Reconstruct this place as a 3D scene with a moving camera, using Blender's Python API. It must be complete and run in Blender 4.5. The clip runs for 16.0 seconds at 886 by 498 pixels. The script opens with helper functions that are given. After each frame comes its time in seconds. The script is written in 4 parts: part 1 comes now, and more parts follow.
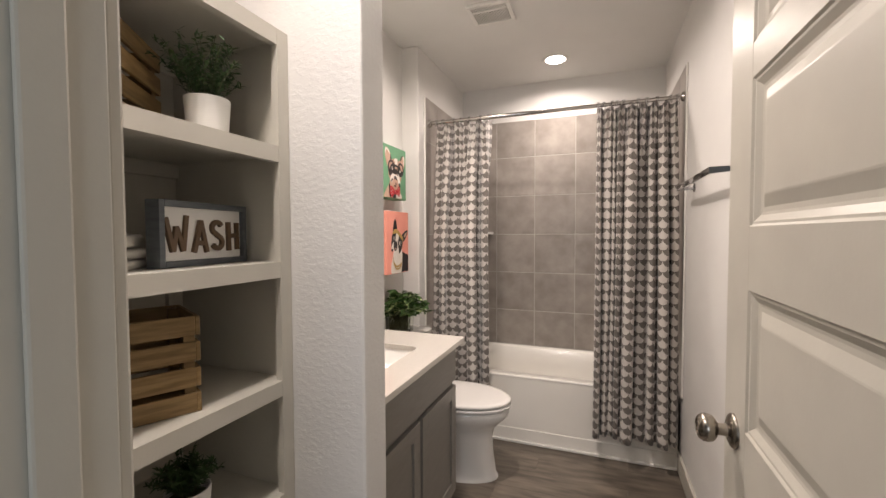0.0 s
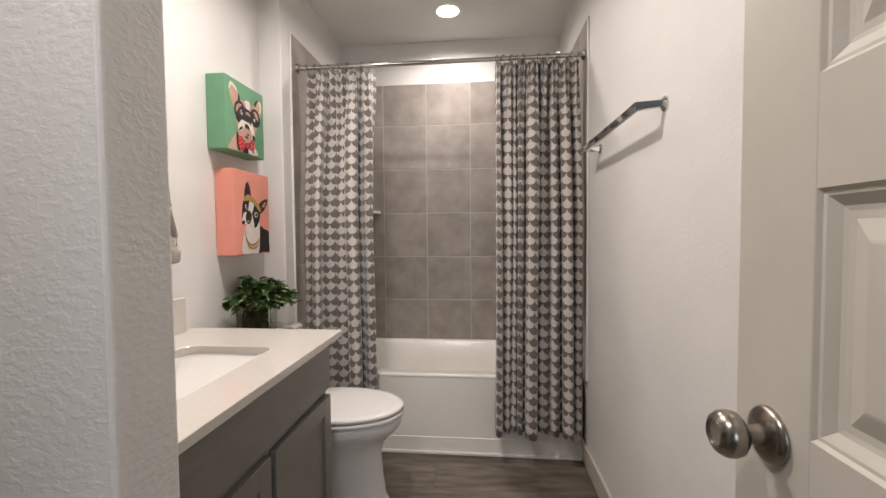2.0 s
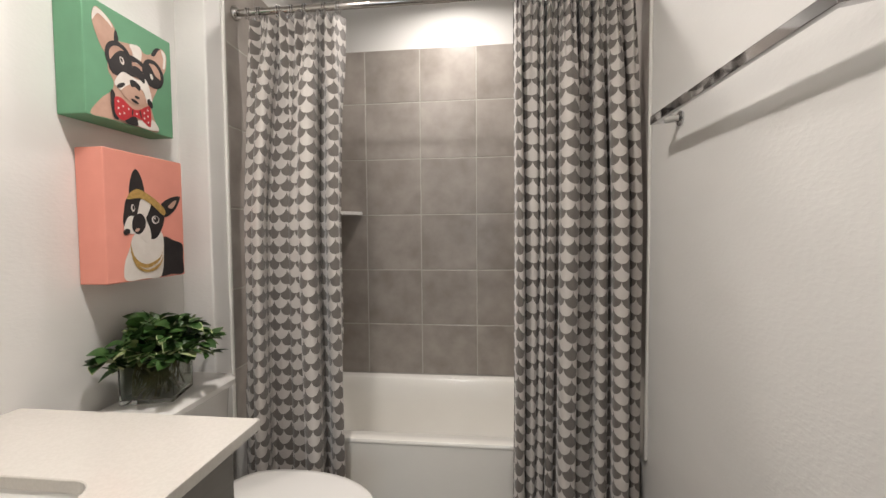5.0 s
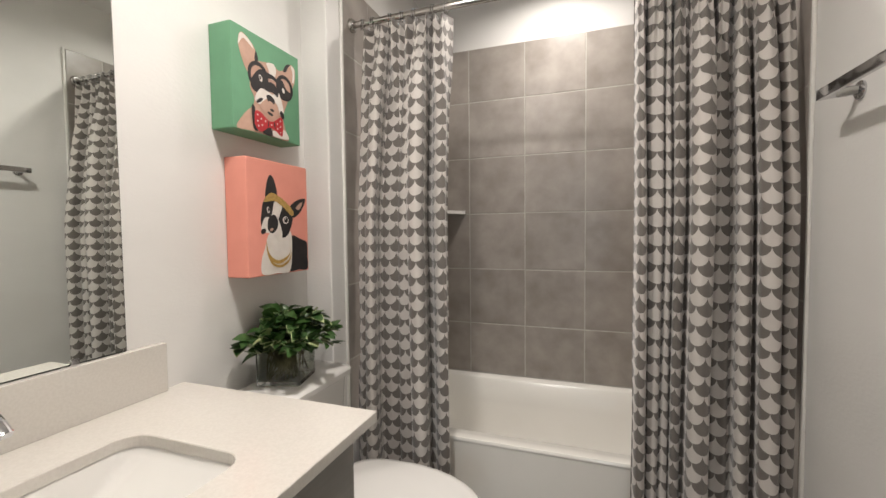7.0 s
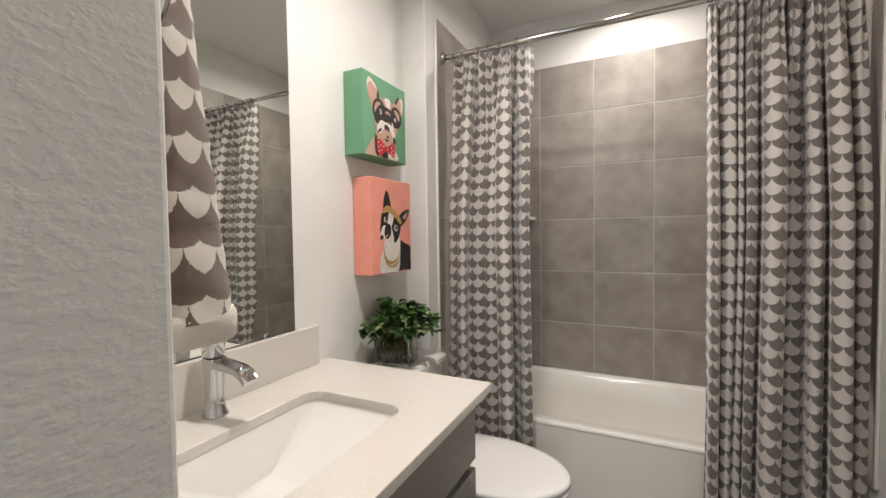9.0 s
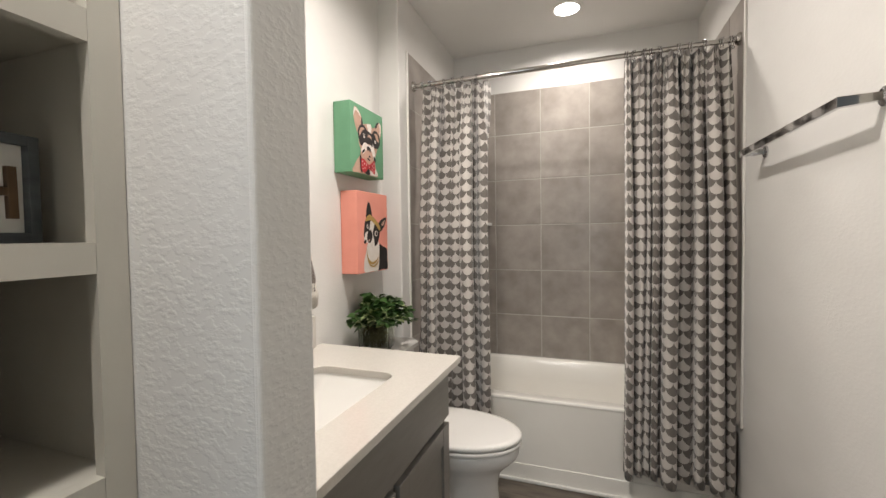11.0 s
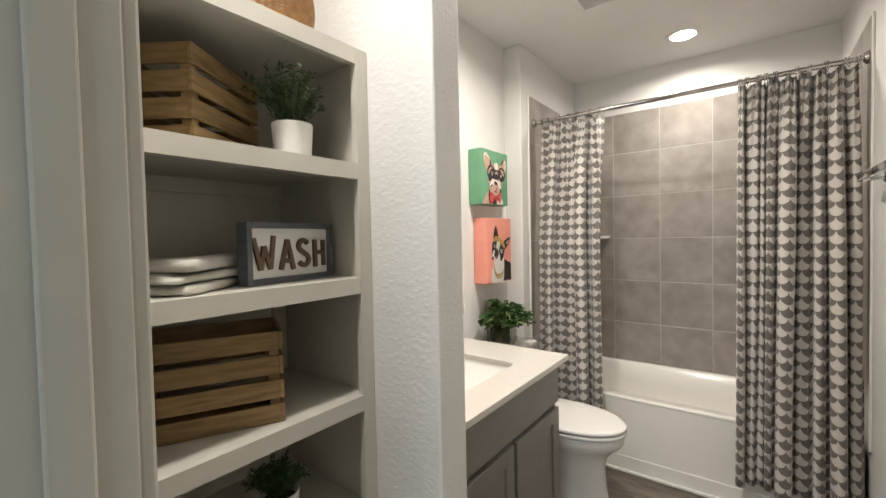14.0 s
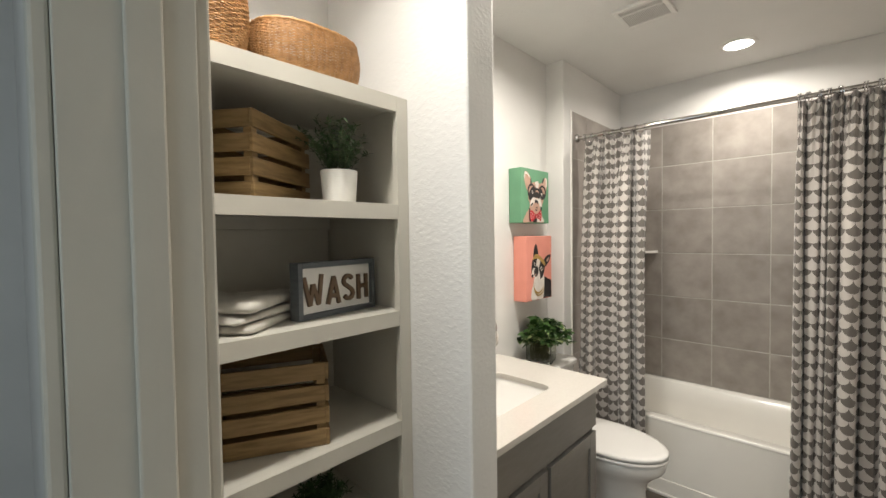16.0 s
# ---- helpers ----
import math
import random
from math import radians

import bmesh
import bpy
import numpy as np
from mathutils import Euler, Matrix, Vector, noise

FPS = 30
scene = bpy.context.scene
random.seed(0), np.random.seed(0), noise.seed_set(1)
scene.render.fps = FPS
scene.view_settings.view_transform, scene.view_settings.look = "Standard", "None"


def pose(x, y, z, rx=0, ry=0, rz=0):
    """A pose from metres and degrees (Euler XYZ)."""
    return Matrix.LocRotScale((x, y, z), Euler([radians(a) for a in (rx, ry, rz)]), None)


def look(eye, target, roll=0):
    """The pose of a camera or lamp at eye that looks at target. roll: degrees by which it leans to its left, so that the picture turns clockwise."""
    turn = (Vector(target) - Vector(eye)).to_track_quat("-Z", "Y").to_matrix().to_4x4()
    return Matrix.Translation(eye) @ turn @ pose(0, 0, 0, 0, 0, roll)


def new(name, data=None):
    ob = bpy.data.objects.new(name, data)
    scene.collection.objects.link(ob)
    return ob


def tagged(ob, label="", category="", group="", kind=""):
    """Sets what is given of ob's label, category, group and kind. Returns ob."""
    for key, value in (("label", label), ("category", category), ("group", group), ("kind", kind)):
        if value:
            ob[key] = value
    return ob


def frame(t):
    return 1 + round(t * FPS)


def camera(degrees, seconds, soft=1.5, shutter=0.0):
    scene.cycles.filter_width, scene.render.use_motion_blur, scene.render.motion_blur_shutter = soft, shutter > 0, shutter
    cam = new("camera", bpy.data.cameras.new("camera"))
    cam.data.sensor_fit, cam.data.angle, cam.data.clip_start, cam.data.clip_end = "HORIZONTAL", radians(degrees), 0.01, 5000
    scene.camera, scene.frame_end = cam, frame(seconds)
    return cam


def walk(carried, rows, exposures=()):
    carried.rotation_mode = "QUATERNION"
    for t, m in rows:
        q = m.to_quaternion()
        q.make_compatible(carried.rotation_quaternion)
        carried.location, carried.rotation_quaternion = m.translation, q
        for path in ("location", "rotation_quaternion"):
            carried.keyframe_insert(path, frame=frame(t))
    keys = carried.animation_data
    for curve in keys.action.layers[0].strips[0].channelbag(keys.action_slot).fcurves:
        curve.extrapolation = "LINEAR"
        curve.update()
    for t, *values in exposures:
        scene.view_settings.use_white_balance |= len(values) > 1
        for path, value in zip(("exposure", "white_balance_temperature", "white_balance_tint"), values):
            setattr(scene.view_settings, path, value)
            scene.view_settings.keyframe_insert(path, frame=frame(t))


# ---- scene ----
cam = camera(94.2, 16.0)
EXPOSURES = ((0.0, 0.16, 6800, 17), (1.0, 0.18, 6620, 16), (2.0, 0.0, 6460, 15), (3.5, 0.0, 6280, 12), (8.0, 0.04, 6350, 10), (9.6, -0.02, 6320, 11), (12.0, 0.18, 6480, 9), (14.0, 0.28, 6470, 8), (16.0, 0.22, 6480, 7))
PATH = [
    (0, (0.449, 0.552, 1.345), (-0.259, 2.421, 1.273), -0.2),
    (0.5, (0.399, 0.647, 1.321), (-0.108, 2.581, 1.245), -0.2),
    (1, (0.34, 0.733, 1.275), (0.003, 2.703, 1.199), -0.3),
    (1.5, (0.333, 0.826, 1.218), (0.097, 2.811, 1.142), -0.3),
    (2, (0.363, 0.982, 1.2), (0.169, 2.971, 1.122), -0.5),
    (2.5, (0.376, 1.075, 1.211), (0.168, 3.062, 1.13), -0.5),
    (3, (0.356, 1.229, 1.195), (0.136, 3.216, 1.115), -0.7),
    (3.5, (0.307, 1.366, 1.209), (0.108, 3.354, 1.128), -0.7),
    (3.7, (0.307, 1.416, 1.211), (0.122, 3.406, 1.134), -0.6),
    (5.8, (0.345, 1.662, 1.269), (0.037, 3.635, 1.17), 0.0),
    (6, (0.329, 1.657, 1.27), (-0.034, 3.621, 1.17), -0.0),
    (6.5, (0.301, 1.647, 1.257), (-0.196, 3.582, 1.169), -0.4),
    (7, (0.286, 1.649, 1.249), (-0.376, 3.534, 1.161), -0.6),
    (7.5, (0.253, 1.636, 1.228), (-0.54, 3.471, 1.157), -1.1),
    (8, (0.209, 1.553, 1.243), (-0.644, 3.361, 1.171), -0.9),
    (8.5, (0.214, 1.472, 1.238), (-0.696, 3.253, 1.185), -1.3),
    (9, (0.221, 1.374, 1.261), (-0.653, 3.171, 1.191), -0.8),
    (9.5, (0.24, 1.297, 1.256), (-0.567, 3.126, 1.186), -1.0),
    (9.7, (0.225, 1.27, 1.261), (-0.527, 3.121, 1.186), -0.6),
    (12, (0.363, 0.86, 1.294), (-0.304, 2.744, 1.231), -0.8),
    (12.5, (0.408, 0.766, 1.328), (-0.319, 2.629, 1.263), -0.9),
    (13, (0.454, 0.727, 1.353), (-0.423, 2.523, 1.291), -1.0),
    (13.5, (0.486, 0.712, 1.358), (-0.56, 2.415, 1.296), -1.1),
    (14, (0.503, 0.677, 1.377), (-0.708, 2.268, 1.32), -1.2),
    (14.5, (0.535, 0.677, 1.414), (-0.792, 2.173, 1.358), -0.9),
    (15, (0.548, 0.666, 1.453), (-0.841, 2.103, 1.398), -0.9),
    (15.5, (0.549, 0.66, 1.489), (-0.85, 2.088, 1.429), -0.7),
    (16, (0.562, 0.654, 1.485), (-0.816, 2.102, 1.424), -0.8),
]
walk(cam, [(t, look(eye, target, roll)) for t, eye, target, roll in PATH], EXPOSURES)

# ---- light ----
world = bpy.data.worlds.new("world")
scene.world = world
world.use_nodes = True
world.node_tree.nodes["Background"].inputs[0].default_value = (0.55, 0.7, 0.9, 1)
world.node_tree.nodes["Background"].inputs[1].default_value = 0.05
CEIL = 2.55
WARM = (1.0, 0.915, 0.825)


def disk_lamp(name, x, y, z, size, watts, colour, beam):
    data = bpy.data.lights.new(name, "AREA")
    data.shape, data.size, data.energy, data.color = "DISK", size, watts, colour
    data.spread = radians(beam)
    ob = new(name, data)
    ob.matrix_world = pose(x, y, z)
    return tagged(ob, kind="structure")


COOL = (1.0, 0.95, 0.89)
DOWNLIGHTS = ((0.156, 3.53, 10.5, 160), (-0.1, 2.2, 18.8, 158), (-0.12, 0.95, 8.0, 132))
for lx, ly, watts, beam in DOWNLIGHTS:
    disk_lamp("downlight_lamp", lx, ly, CEIL - 0.0045, 0.13, watts, COOL if ly < 1.5 else WARM, beam)
# added cool fill out in the unseen hall; no window is known there
hall_fill = bpy.data.lights.new("hall_fill_light", "AREA")
hall_fill.shape, hall_fill.size, hall_fill.size_y = "RECTANGLE", 1.0, 1.2
hall_fill.energy, hall_fill.color = 15.0, (0.80, 0.92, 1.0)
tagged(new("hall_fill_light", hall_fill), kind="structure").matrix_world = pose(0.9, -1.47, 1.5, 90, 0, 0)


# ---- materials ----
def link(nt, a, b):
    nt.links.new(a, b)


def surface(name, c1, c2=None, scale=6.0, rough=0.5, metal=0.0, bump=0.0, bump_scale=60.0, stretch=(1, 1, 1),
            vary=0.0, coat=0.0, detail=4.0, sharp=(0.35, 0.65), rough_vary=0.0, sheen=0.0, knock=False):
    """Noise between two colours, fine relief, and a change of tone from piece to piece."""
    m = bpy.data.materials.new(name)
    m.use_nodes = True
    nt = m.node_tree
    b = nt.nodes["Principled BSDF"]
    b.inputs["Roughness"].default_value, b.inputs["Metallic"].default_value = rough, metal
    b.inputs["Coat Weight"].default_value = coat
    b.inputs["Sheen Weight"].default_value = sheen
    c2 = c2 or tuple(v * 0.92 for v in c1)
    tc = nt.nodes.new("ShaderNodeTexCoord")
    mp = nt.nodes.new("ShaderNodeMapping")
    mp.inputs["Scale"].default_value = stretch
    link(nt, tc.outputs["Object"], mp.inputs["Vector"])
    vec = mp.outputs["Vector"]
    oi = nt.nodes.new("ShaderNodeObjectInfo")
    if vary:
        add = nt.nodes.new("ShaderNodeVectorMath")
        add.operation = "MULTIPLY_ADD"
        add.inputs[0].default_value = (37, 19, 53)
        link(nt, oi.outputs["Random"], add.inputs[1])
        link(nt, vec, add.inputs[2])
        vec = add.outputs[0]
    n1 = nt.nodes.new("ShaderNodeTexNoise")
    n1.inputs["Scale"].default_value, n1.inputs["Detail"].default_value = scale, detail
    link(nt, vec, n1.inputs["Vector"])
    r = nt.nodes.new("ShaderNodeValToRGB")
    r.color_ramp.elements[0].position, r.color_ramp.elements[1].position = sharp
    r.color_ramp.elements[0].color, r.color_ramp.elements[1].color = (*c1, 1), (*c2, 1)
    link(nt, n1.outputs["Fac"], r.inputs["Fac"])
    colour = r.outputs["Color"]
    if vary:
        hsv = nt.nodes.new("ShaderNodeHueSaturation")
        mr = nt.nodes.new("ShaderNodeMapRange")
        mr.inputs["To Min"].default_value, mr.inputs["To Max"].default_value = 1 - vary, 1 + vary
        link(nt, oi.outputs["Random"], mr.inputs["Value"])
        link(nt, mr.outputs["Result"], hsv.inputs["Value"])
        link(nt, colour, hsv.inputs["Color"])
        colour = hsv.outputs["Color"]
    link(nt, colour, b.inputs["Base Color"])
    if rough_vary:
        mr2 = nt.nodes.new("ShaderNodeMapRange")
        mr2.inputs["To Min"].default_value, mr2.inputs["To Max"].default_value = rough - rough_vary, rough + rough_vary
        link(nt, n1.outputs["Fac"], mr2.inputs["Value"])
        link(nt, mr2.outputs["Result"], b.inputs["Roughness"])
    if bump:
        n2 = nt.nodes.new("ShaderNodeTexNoise")
        n2.inputs["Scale"].default_value, n2.inputs["Detail"].default_value = bump_scale, 3
        link(nt, vec, n2.inputs["Vector"])
        height = n2.outputs["Fac"]
        if knock:
            kr = nt.nodes.new("ShaderNodeValToRGB")
            kr.color_ramp.elements[0].position, kr.color_ramp.elements[1].position = 0.44, 0.62
            link(nt, height, kr.inputs["Fac"])
            height = kr.outputs["Color"]
        bp = nt.nodes.new("ShaderNodeBump")
        bp.inputs["Strength"].default_value, bp.inputs["Distance"].default_value = bump, 0.002
        link(nt, height, bp.inputs["Height"])
        link(nt, bp.outputs["Normal"], b.inputs["Normal"])
    return m


def scallops(name, light, dark, width=0.059, bump=0.2, bump_scale=900, rough=0.85, sheen=0.3, relief=0.0, fuzz=0.0):
    """Rows of fish scales, light and dark by turns, on the cloth's own UVs in metres."""
    m = surface(name, light, tuple(v * 0.93 for v in light), 14, rough, bump=bump, bump_scale=bump_scale, sheen=sheen)
    nt = m.node_tree
    b = nt.nodes["Principled BSDF"]
    pale = b.inputs["Base Color"].links[0].from_socket

    def calc(op, a, c=0.0):
        n = nt.nodes.new("ShaderNodeMath")
        n.operation = op
        for i, v in enumerate((a, c)):
            if isinstance(v, (int, float)):
                n.inputs[i].default_value = v
            else:
                link(nt, v, n.inputs[i])
        return n.outputs[0]

    uv = nt.nodes.new("ShaderNodeUVMap")
    sep = nt.nodes.new("ShaderNodeSeparateXYZ")
    link(nt, uv.outputs["UV"], sep.inputs[0])
    v = calc("DIVIDE", sep.outputs[1], width / 2)
    k = calc("FLOOR", v)
    dy = calc("SUBTRACT", 1.0, calc("SUBTRACT", v, k))
    shift = calc("MULTIPLY", calc("FLOORED_MODULO", calc("ADD", k, 1.0), 2.0), 0.5)
    u = calc("ADD", calc("DIVIDE", sep.outputs[0], width), shift)
    dx = calc("MULTIPLY", calc("SUBTRACT", calc("FRACT", u), 0.5), 2.0)
    reach = calc("ADD", calc("MULTIPLY", dx, dx), calc("MULTIPLY", dy, dy))
    if fuzz:
        tuft = nt.nodes.new("ShaderNodeTexNoise")
        tuft.inputs["Scale"].default_value, tuft.inputs["Detail"].default_value = 330, 2
        link(nt, uv.outputs["UV"], tuft.inputs["Vector"])
        reach = calc("ADD", reach, calc("MULTIPLY", calc("SUBTRACT", tuft.outputs["Fac"], 0.5), 2 * fuzz))
    inside = calc("LESS_THAN", reach, 0.98)
    odd = calc("FLOORED_MODULO", calc("ADD", k, inside), 2.0)
    mix = nt.nodes.new("ShaderNodeMix")
    mix.data_type = "RGBA"
    link(nt, odd, mix.inputs[0])
    link(nt, pale, mix.inputs[6])
    mix.inputs[7].default_value = (*dark, 1)
    link(nt, mix.outputs[2], b.inputs["Base Color"])
    if relief:
        carve = nt.nodes.new("ShaderNodeBump")
        carve.invert = True
        carve.inputs["Strength"].default_value, carve.inputs["Distance"].default_value = 1.0, relief
        link(nt, odd, carve.inputs["Height"])
        link(nt, b.inputs["Normal"].links[0].from_socket, carve.inputs["Normal"])
        link(nt, carve.outputs["Normal"], b.inputs["Normal"])
    return m


WALL = surface("wall_paint", (0.735, 0.722, 0.70), (0.705, 0.692, 0.67), 3, 0.55, bump=0.085, bump_scale=62, knock=True, stretch=(1, 1, 2.0))
WALL_ROUGH = surface("knockdown_wall_paint", (0.735, 0.722, 0.70), (0.705, 0.692, 0.67), 3, 0.55, bump=0.2, bump_scale=62, knock=True, stretch=(1, 1, 1.6))
CEILING = surface("ceiling_paint", (0.76, 0.75, 0.73), (0.73, 0.72, 0.70), 3, 0.7, bump=0.18, bump_scale=75, knock=True)
TRIM = surface("greige_trim_paint", (0.565, 0.54, 0.475), (0.535, 0.51, 0.45), 8, 0.35, bump=0.06, bump_scale=140, rough_vary=0.05)
CABINET = surface("grey_cabinet_paint", (0.215, 0.2, 0.182), (0.195, 0.182, 0.165), 10, 0.4, bump=0.05, bump_scale=160, stretch=(1, 1, 6))
QUARTZ = surface("cream_quartz", (0.635, 0.605, 0.56), (0.605, 0.575, 0.53), 180, 0.16, coat=0.2, sharp=(0.4, 0.6))
PORCELAIN = surface("white_porcelain", (0.76, 0.745, 0.72), (0.74, 0.725, 0.70), 4, 0.07, coat=0.3)
ACRYLIC = surface("white_tub_enamel", (0.82, 0.80, 0.75), (0.80, 0.78, 0.73), 5, 0.15, coat=0.3, bump=0.02, bump_scale=10)
TILE = surface("grey_ceramic_tile", (0.24, 0.213, 0.19), (0.365, 0.33, 0.30), 8, 0.33, vary=0.05, bump=0.12, bump_scale=14, detail=7, rough_vary=0.08, sharp=(0.3, 0.7))
GROUT = surface("pale_grout", (0.47, 0.45, 0.41), (0.41, 0.39, 0.355), 40, 0.85, bump=0.3, bump_scale=400)
PLANK = surface("grey_brown_vinyl_plank", (0.06, 0.048, 0.037), (0.19, 0.158, 0.124), 5, 0.4, stretch=(1.1, 5.5, 5.5), vary=0.14, bump=0.15, bump_scale=60, detail=8, sharp=(0.3, 0.72), rough_vary=0.08)
CHROME = surface("polished_chrome", (0.60, 0.60, 0.61), (0.56, 0.56, 0.57), 8, 0.06, 1.0)
NICKEL = surface("satin_nickel", (0.36, 0.325, 0.285), (0.30, 0.27, 0.235), 30, 0.25, 1.0, bump=0.02, bump_scale=300)
STEEL = surface("brushed_steel", (0.50, 0.48, 0.455), (0.45, 0.43, 0.41), 30, 0.16, 1.0, stretch=(1, 30, 30))
MIRROR = surface("mirror_silver", (0.87, 0.905, 0.87), (0.87, 0.905, 0.87), 2, 0.0, 1.0)
MIRROR_EDGE = surface("dark_mirror_edge", (0.03, 0.035, 0.03), (0.05, 0.055, 0.05), 40, 0.3)
CURTAIN = scallops("scallop_print_cotton", (0.555, 0.52, 0.485), (0.146, 0.129, 0.116))
TOWEL_PRINT = scallops("scallop_terry", (0.82, 0.76, 0.68), (0.175, 0.122, 0.094), width=0.056, bump=0.85, bump_scale=1500, rough=0.95, sheen=0.5, relief=0.004, fuzz=0.16)
TERRY = surface("white_terry", (0.64, 0.61, 0.55), (0.55, 0.52, 0.465), 30, 0.95, bump=0.9, bump_scale=700, sheen=0.15)
HEM = surface("cream_towel_band", (0.78, 0.73, 0.66), (0.70, 0.65, 0.58), 40, 0.95, bump=0.6, bump_scale=900, sheen=0.3)
CRATE_WOOD = surface("pine_crate_wood", (0.32, 0.208, 0.09), (0.18, 0.110, 0.042), 7, 0.6, stretch=(1.5, 1.5, 12), vary=0.13, bump=0.2, bump_scale=40, detail=7)
WICKER = surface("honey_wicker", (0.50, 0.275, 0.115), (0.29, 0.145, 0.052), 55, 0.5, bump=0.3, bump_scale=220, sharp=(0.3, 0.7))
POT = surface("matt_white_ceramic", (0.80, 0.785, 0.75), (0.77, 0.755, 0.72), 12, 0.45)
LEAF = surface("deep_green_leaf", (0.026, 0.078, 0.016), (0.07, 0.15, 0.036), 25, 0.4, vary=0.3)
LEAF_EDGE = surface("cream_leaf_edge", (0.46, 0.50, 0.27), (0.33, 0.40, 0.18), 25, 0.45)
FERN = surface("fern_green", (0.02, 0.052, 0.014), (0.05, 0.105, 0.03), 40, 0.65)
STEM = surface("brown_green_stem", (0.08, 0.085, 0.035), (0.05, 0.05, 0.02), 30, 0.6)
MURK = surface("pale_brown_stems", (0.19, 0.175, 0.085), (0.10, 0.10, 0.045), 24, 0.6, bump=0.2, bump_scale=90)
SOIL = surface("dark_moss", (0.085, 0.095, 0.035), (0.04, 0.04, 0.018), 60, 0.95, bump=0.8, bump_scale=120)
SIGN_FRAME = surface("blue_grey_stained_wood", (0.105, 0.118, 0.128), (0.075, 0.085, 0.094), 9, 0.6, stretch=(1.5, 1.5, 9), bump=0.2, bump_scale=70)
SIGN_WHITE = surface("white_sign_board", (0.78, 0.765, 0.73), (0.74, 0.725, 0.69), 20, 0.6)
LETTER_WOOD = surface("brown_letter_wood", (0.14, 0.083, 0.042), (0.08, 0.045, 0.022), 14, 0.55, stretch=(1, 6, 1), bump=0.15, bump_scale=90)
WHITE_PLASTIC = surface("white_plastic", (0.76, 0.75, 0.72), (0.73, 0.72, 0.69), 15, 0.4)
DARK = surface("dark_void", (0.02, 0.02, 0.02), (0.03, 0.03, 0.03), 10, 0.8)
GREEN = surface("green_canvas", (0.14, 0.325, 0.19), (0.13, 0.30, 0.175), 12, 0.7, bump=0.15, bump_scale=500)
PINK = surface("coral_canvas", (0.79, 0.315, 0.245), (0.75, 0.295, 0.23), 12, 0.7, bump=0.15, bump_scale=500)
INK = surface("black_paint", (0.014, 0.011, 0.012), (0.025, 0.02, 0.02), 30, 0.6)
PAPER = surface("white_paint", (0.74, 0.69, 0.64), (0.68, 0.62, 0.57), 30, 0.65)
TAN = surface("tan_pink_paint", (0.52, 0.33, 0.25), (0.45, 0.28, 0.21), 30, 0.65)
RED = surface("red_paint", (0.50, 0.03, 0.035), (0.42, 0.02, 0.03), 60, 0.6)
GOLD = surface("gold_paint", (0.52, 0.33, 0.10), (0.36, 0.22, 0.06), 90, 0.5)
CAULK = surface("white_caulk", (0.80, 0.785, 0.75), (0.76, 0.74, 0.70), 30, 0.4)


def clear_glass(name, tint):
    m = bpy.data.materials.new(name)
    m.use_nodes = True
    b = m.node_tree.nodes["Principled BSDF"]
    b.inputs["Base Color"].default_value = (*tint, 1)
    b.inputs["Roughness"].default_value, b.inputs["IOR"].default_value = 0.02, 1.33
    b.inputs["Transmission Weight"].default_value = 1.0
    return m


GLASS = clear_glass("vase_glass", (0.86, 0.9, 0.84))


def glow(name, colour, strength):
    m = bpy.data.materials.new(name)
    m.use_nodes = True
    b = m.node_tree.nodes["Principled BSDF"]
    b.inputs["Emission Color"].default_value, b.inputs["Emission Strength"].default_value = (*colour, 1), strength
    return m


LENS = glow("downlight_lens", (1.0, 0.95, 0.89), 14.0)


# ---- shape helpers ----
def mesh_of(name, bm, material, smooth=None):
    me = bpy.data.meshes.new(name)
    bmesh.ops.recalc_face_normals(bm, faces=bm.faces)
    bm.to_mesh(me)
    bm.free()
    me.materials.append(material)
    if smooth is not None:
        for p in me.polygons:
            p.use_smooth = True
        if smooth:
            me.set_sharp_from_angle(angle=radians(smooth))
    return me


def part(name, bm, material, parent, label="", smooth=None, at=None):
    ob = new(name, mesh_of(name, bm, material, smooth) if isinstance(bm, bmesh.types.BMesh) else bm)
    ob.parent = parent
    if at is not None:
        ob.matrix_basis = at
    return tagged(ob, label) if label else ob


def thing(name, at, label, category, group=""):
    ob = new(name)
    ob.matrix_basis = at
    ob.empty_display_size = 0.05
    return tagged(ob, label, category, group)


def setting(name, bm, material, label="", smooth=None):
    return tagged(new(name, mesh_of(name, bm, material, smooth)), label, kind="structure")


def box(bm, x0, x1, y0, y1, z0, z1, bevel=0.0, seg=2, m=None):
    vs = [bm.verts.new((x, y, z)) for x in (x0, x1) for y in (y0, y1) for z in (z0, z1)]
    fs = [bm.faces.new([vs[i] for i in q]) for q in ((0, 1, 3, 2), (4, 6, 7, 5), (0, 4, 5, 1), (2, 3, 7, 6), (0, 2, 6, 4), (1, 5, 7, 3))]
    if bevel:
        es = list({e for f in fs for e in f.edges})
        got = bmesh.ops.bevel(bm, geom=es, offset=bevel, segments=seg, affect="EDGES", profile=0.5)
        vs = list({v for f in got["faces"] for v in f.verts} | {v for v in vs if v.is_valid})
    if m is not None:
        bmesh.ops.transform(bm, matrix=m, verts=[v for v in vs if v.is_valid])
    return bm


def boxed(*a, **k):
    return box(bmesh.new(), *a, **k)


def loft(bm, rings, cap0=True, cap1=True, closed=True):
    made = [[bm.verts.new(p) for p in r] for r in rings]
    n = len(made[0])
    for a, b in zip(made, made[1:]):
        for i in range(n if closed else n - 1):
            bm.faces.new((a[i], a[(i + 1) % n], b[(i + 1) % n], b[i]))
    if cap0:
        bm.faces.new(made[0][::-1])
    if cap1:
        bm.faces.new(made[-1])
    return bm


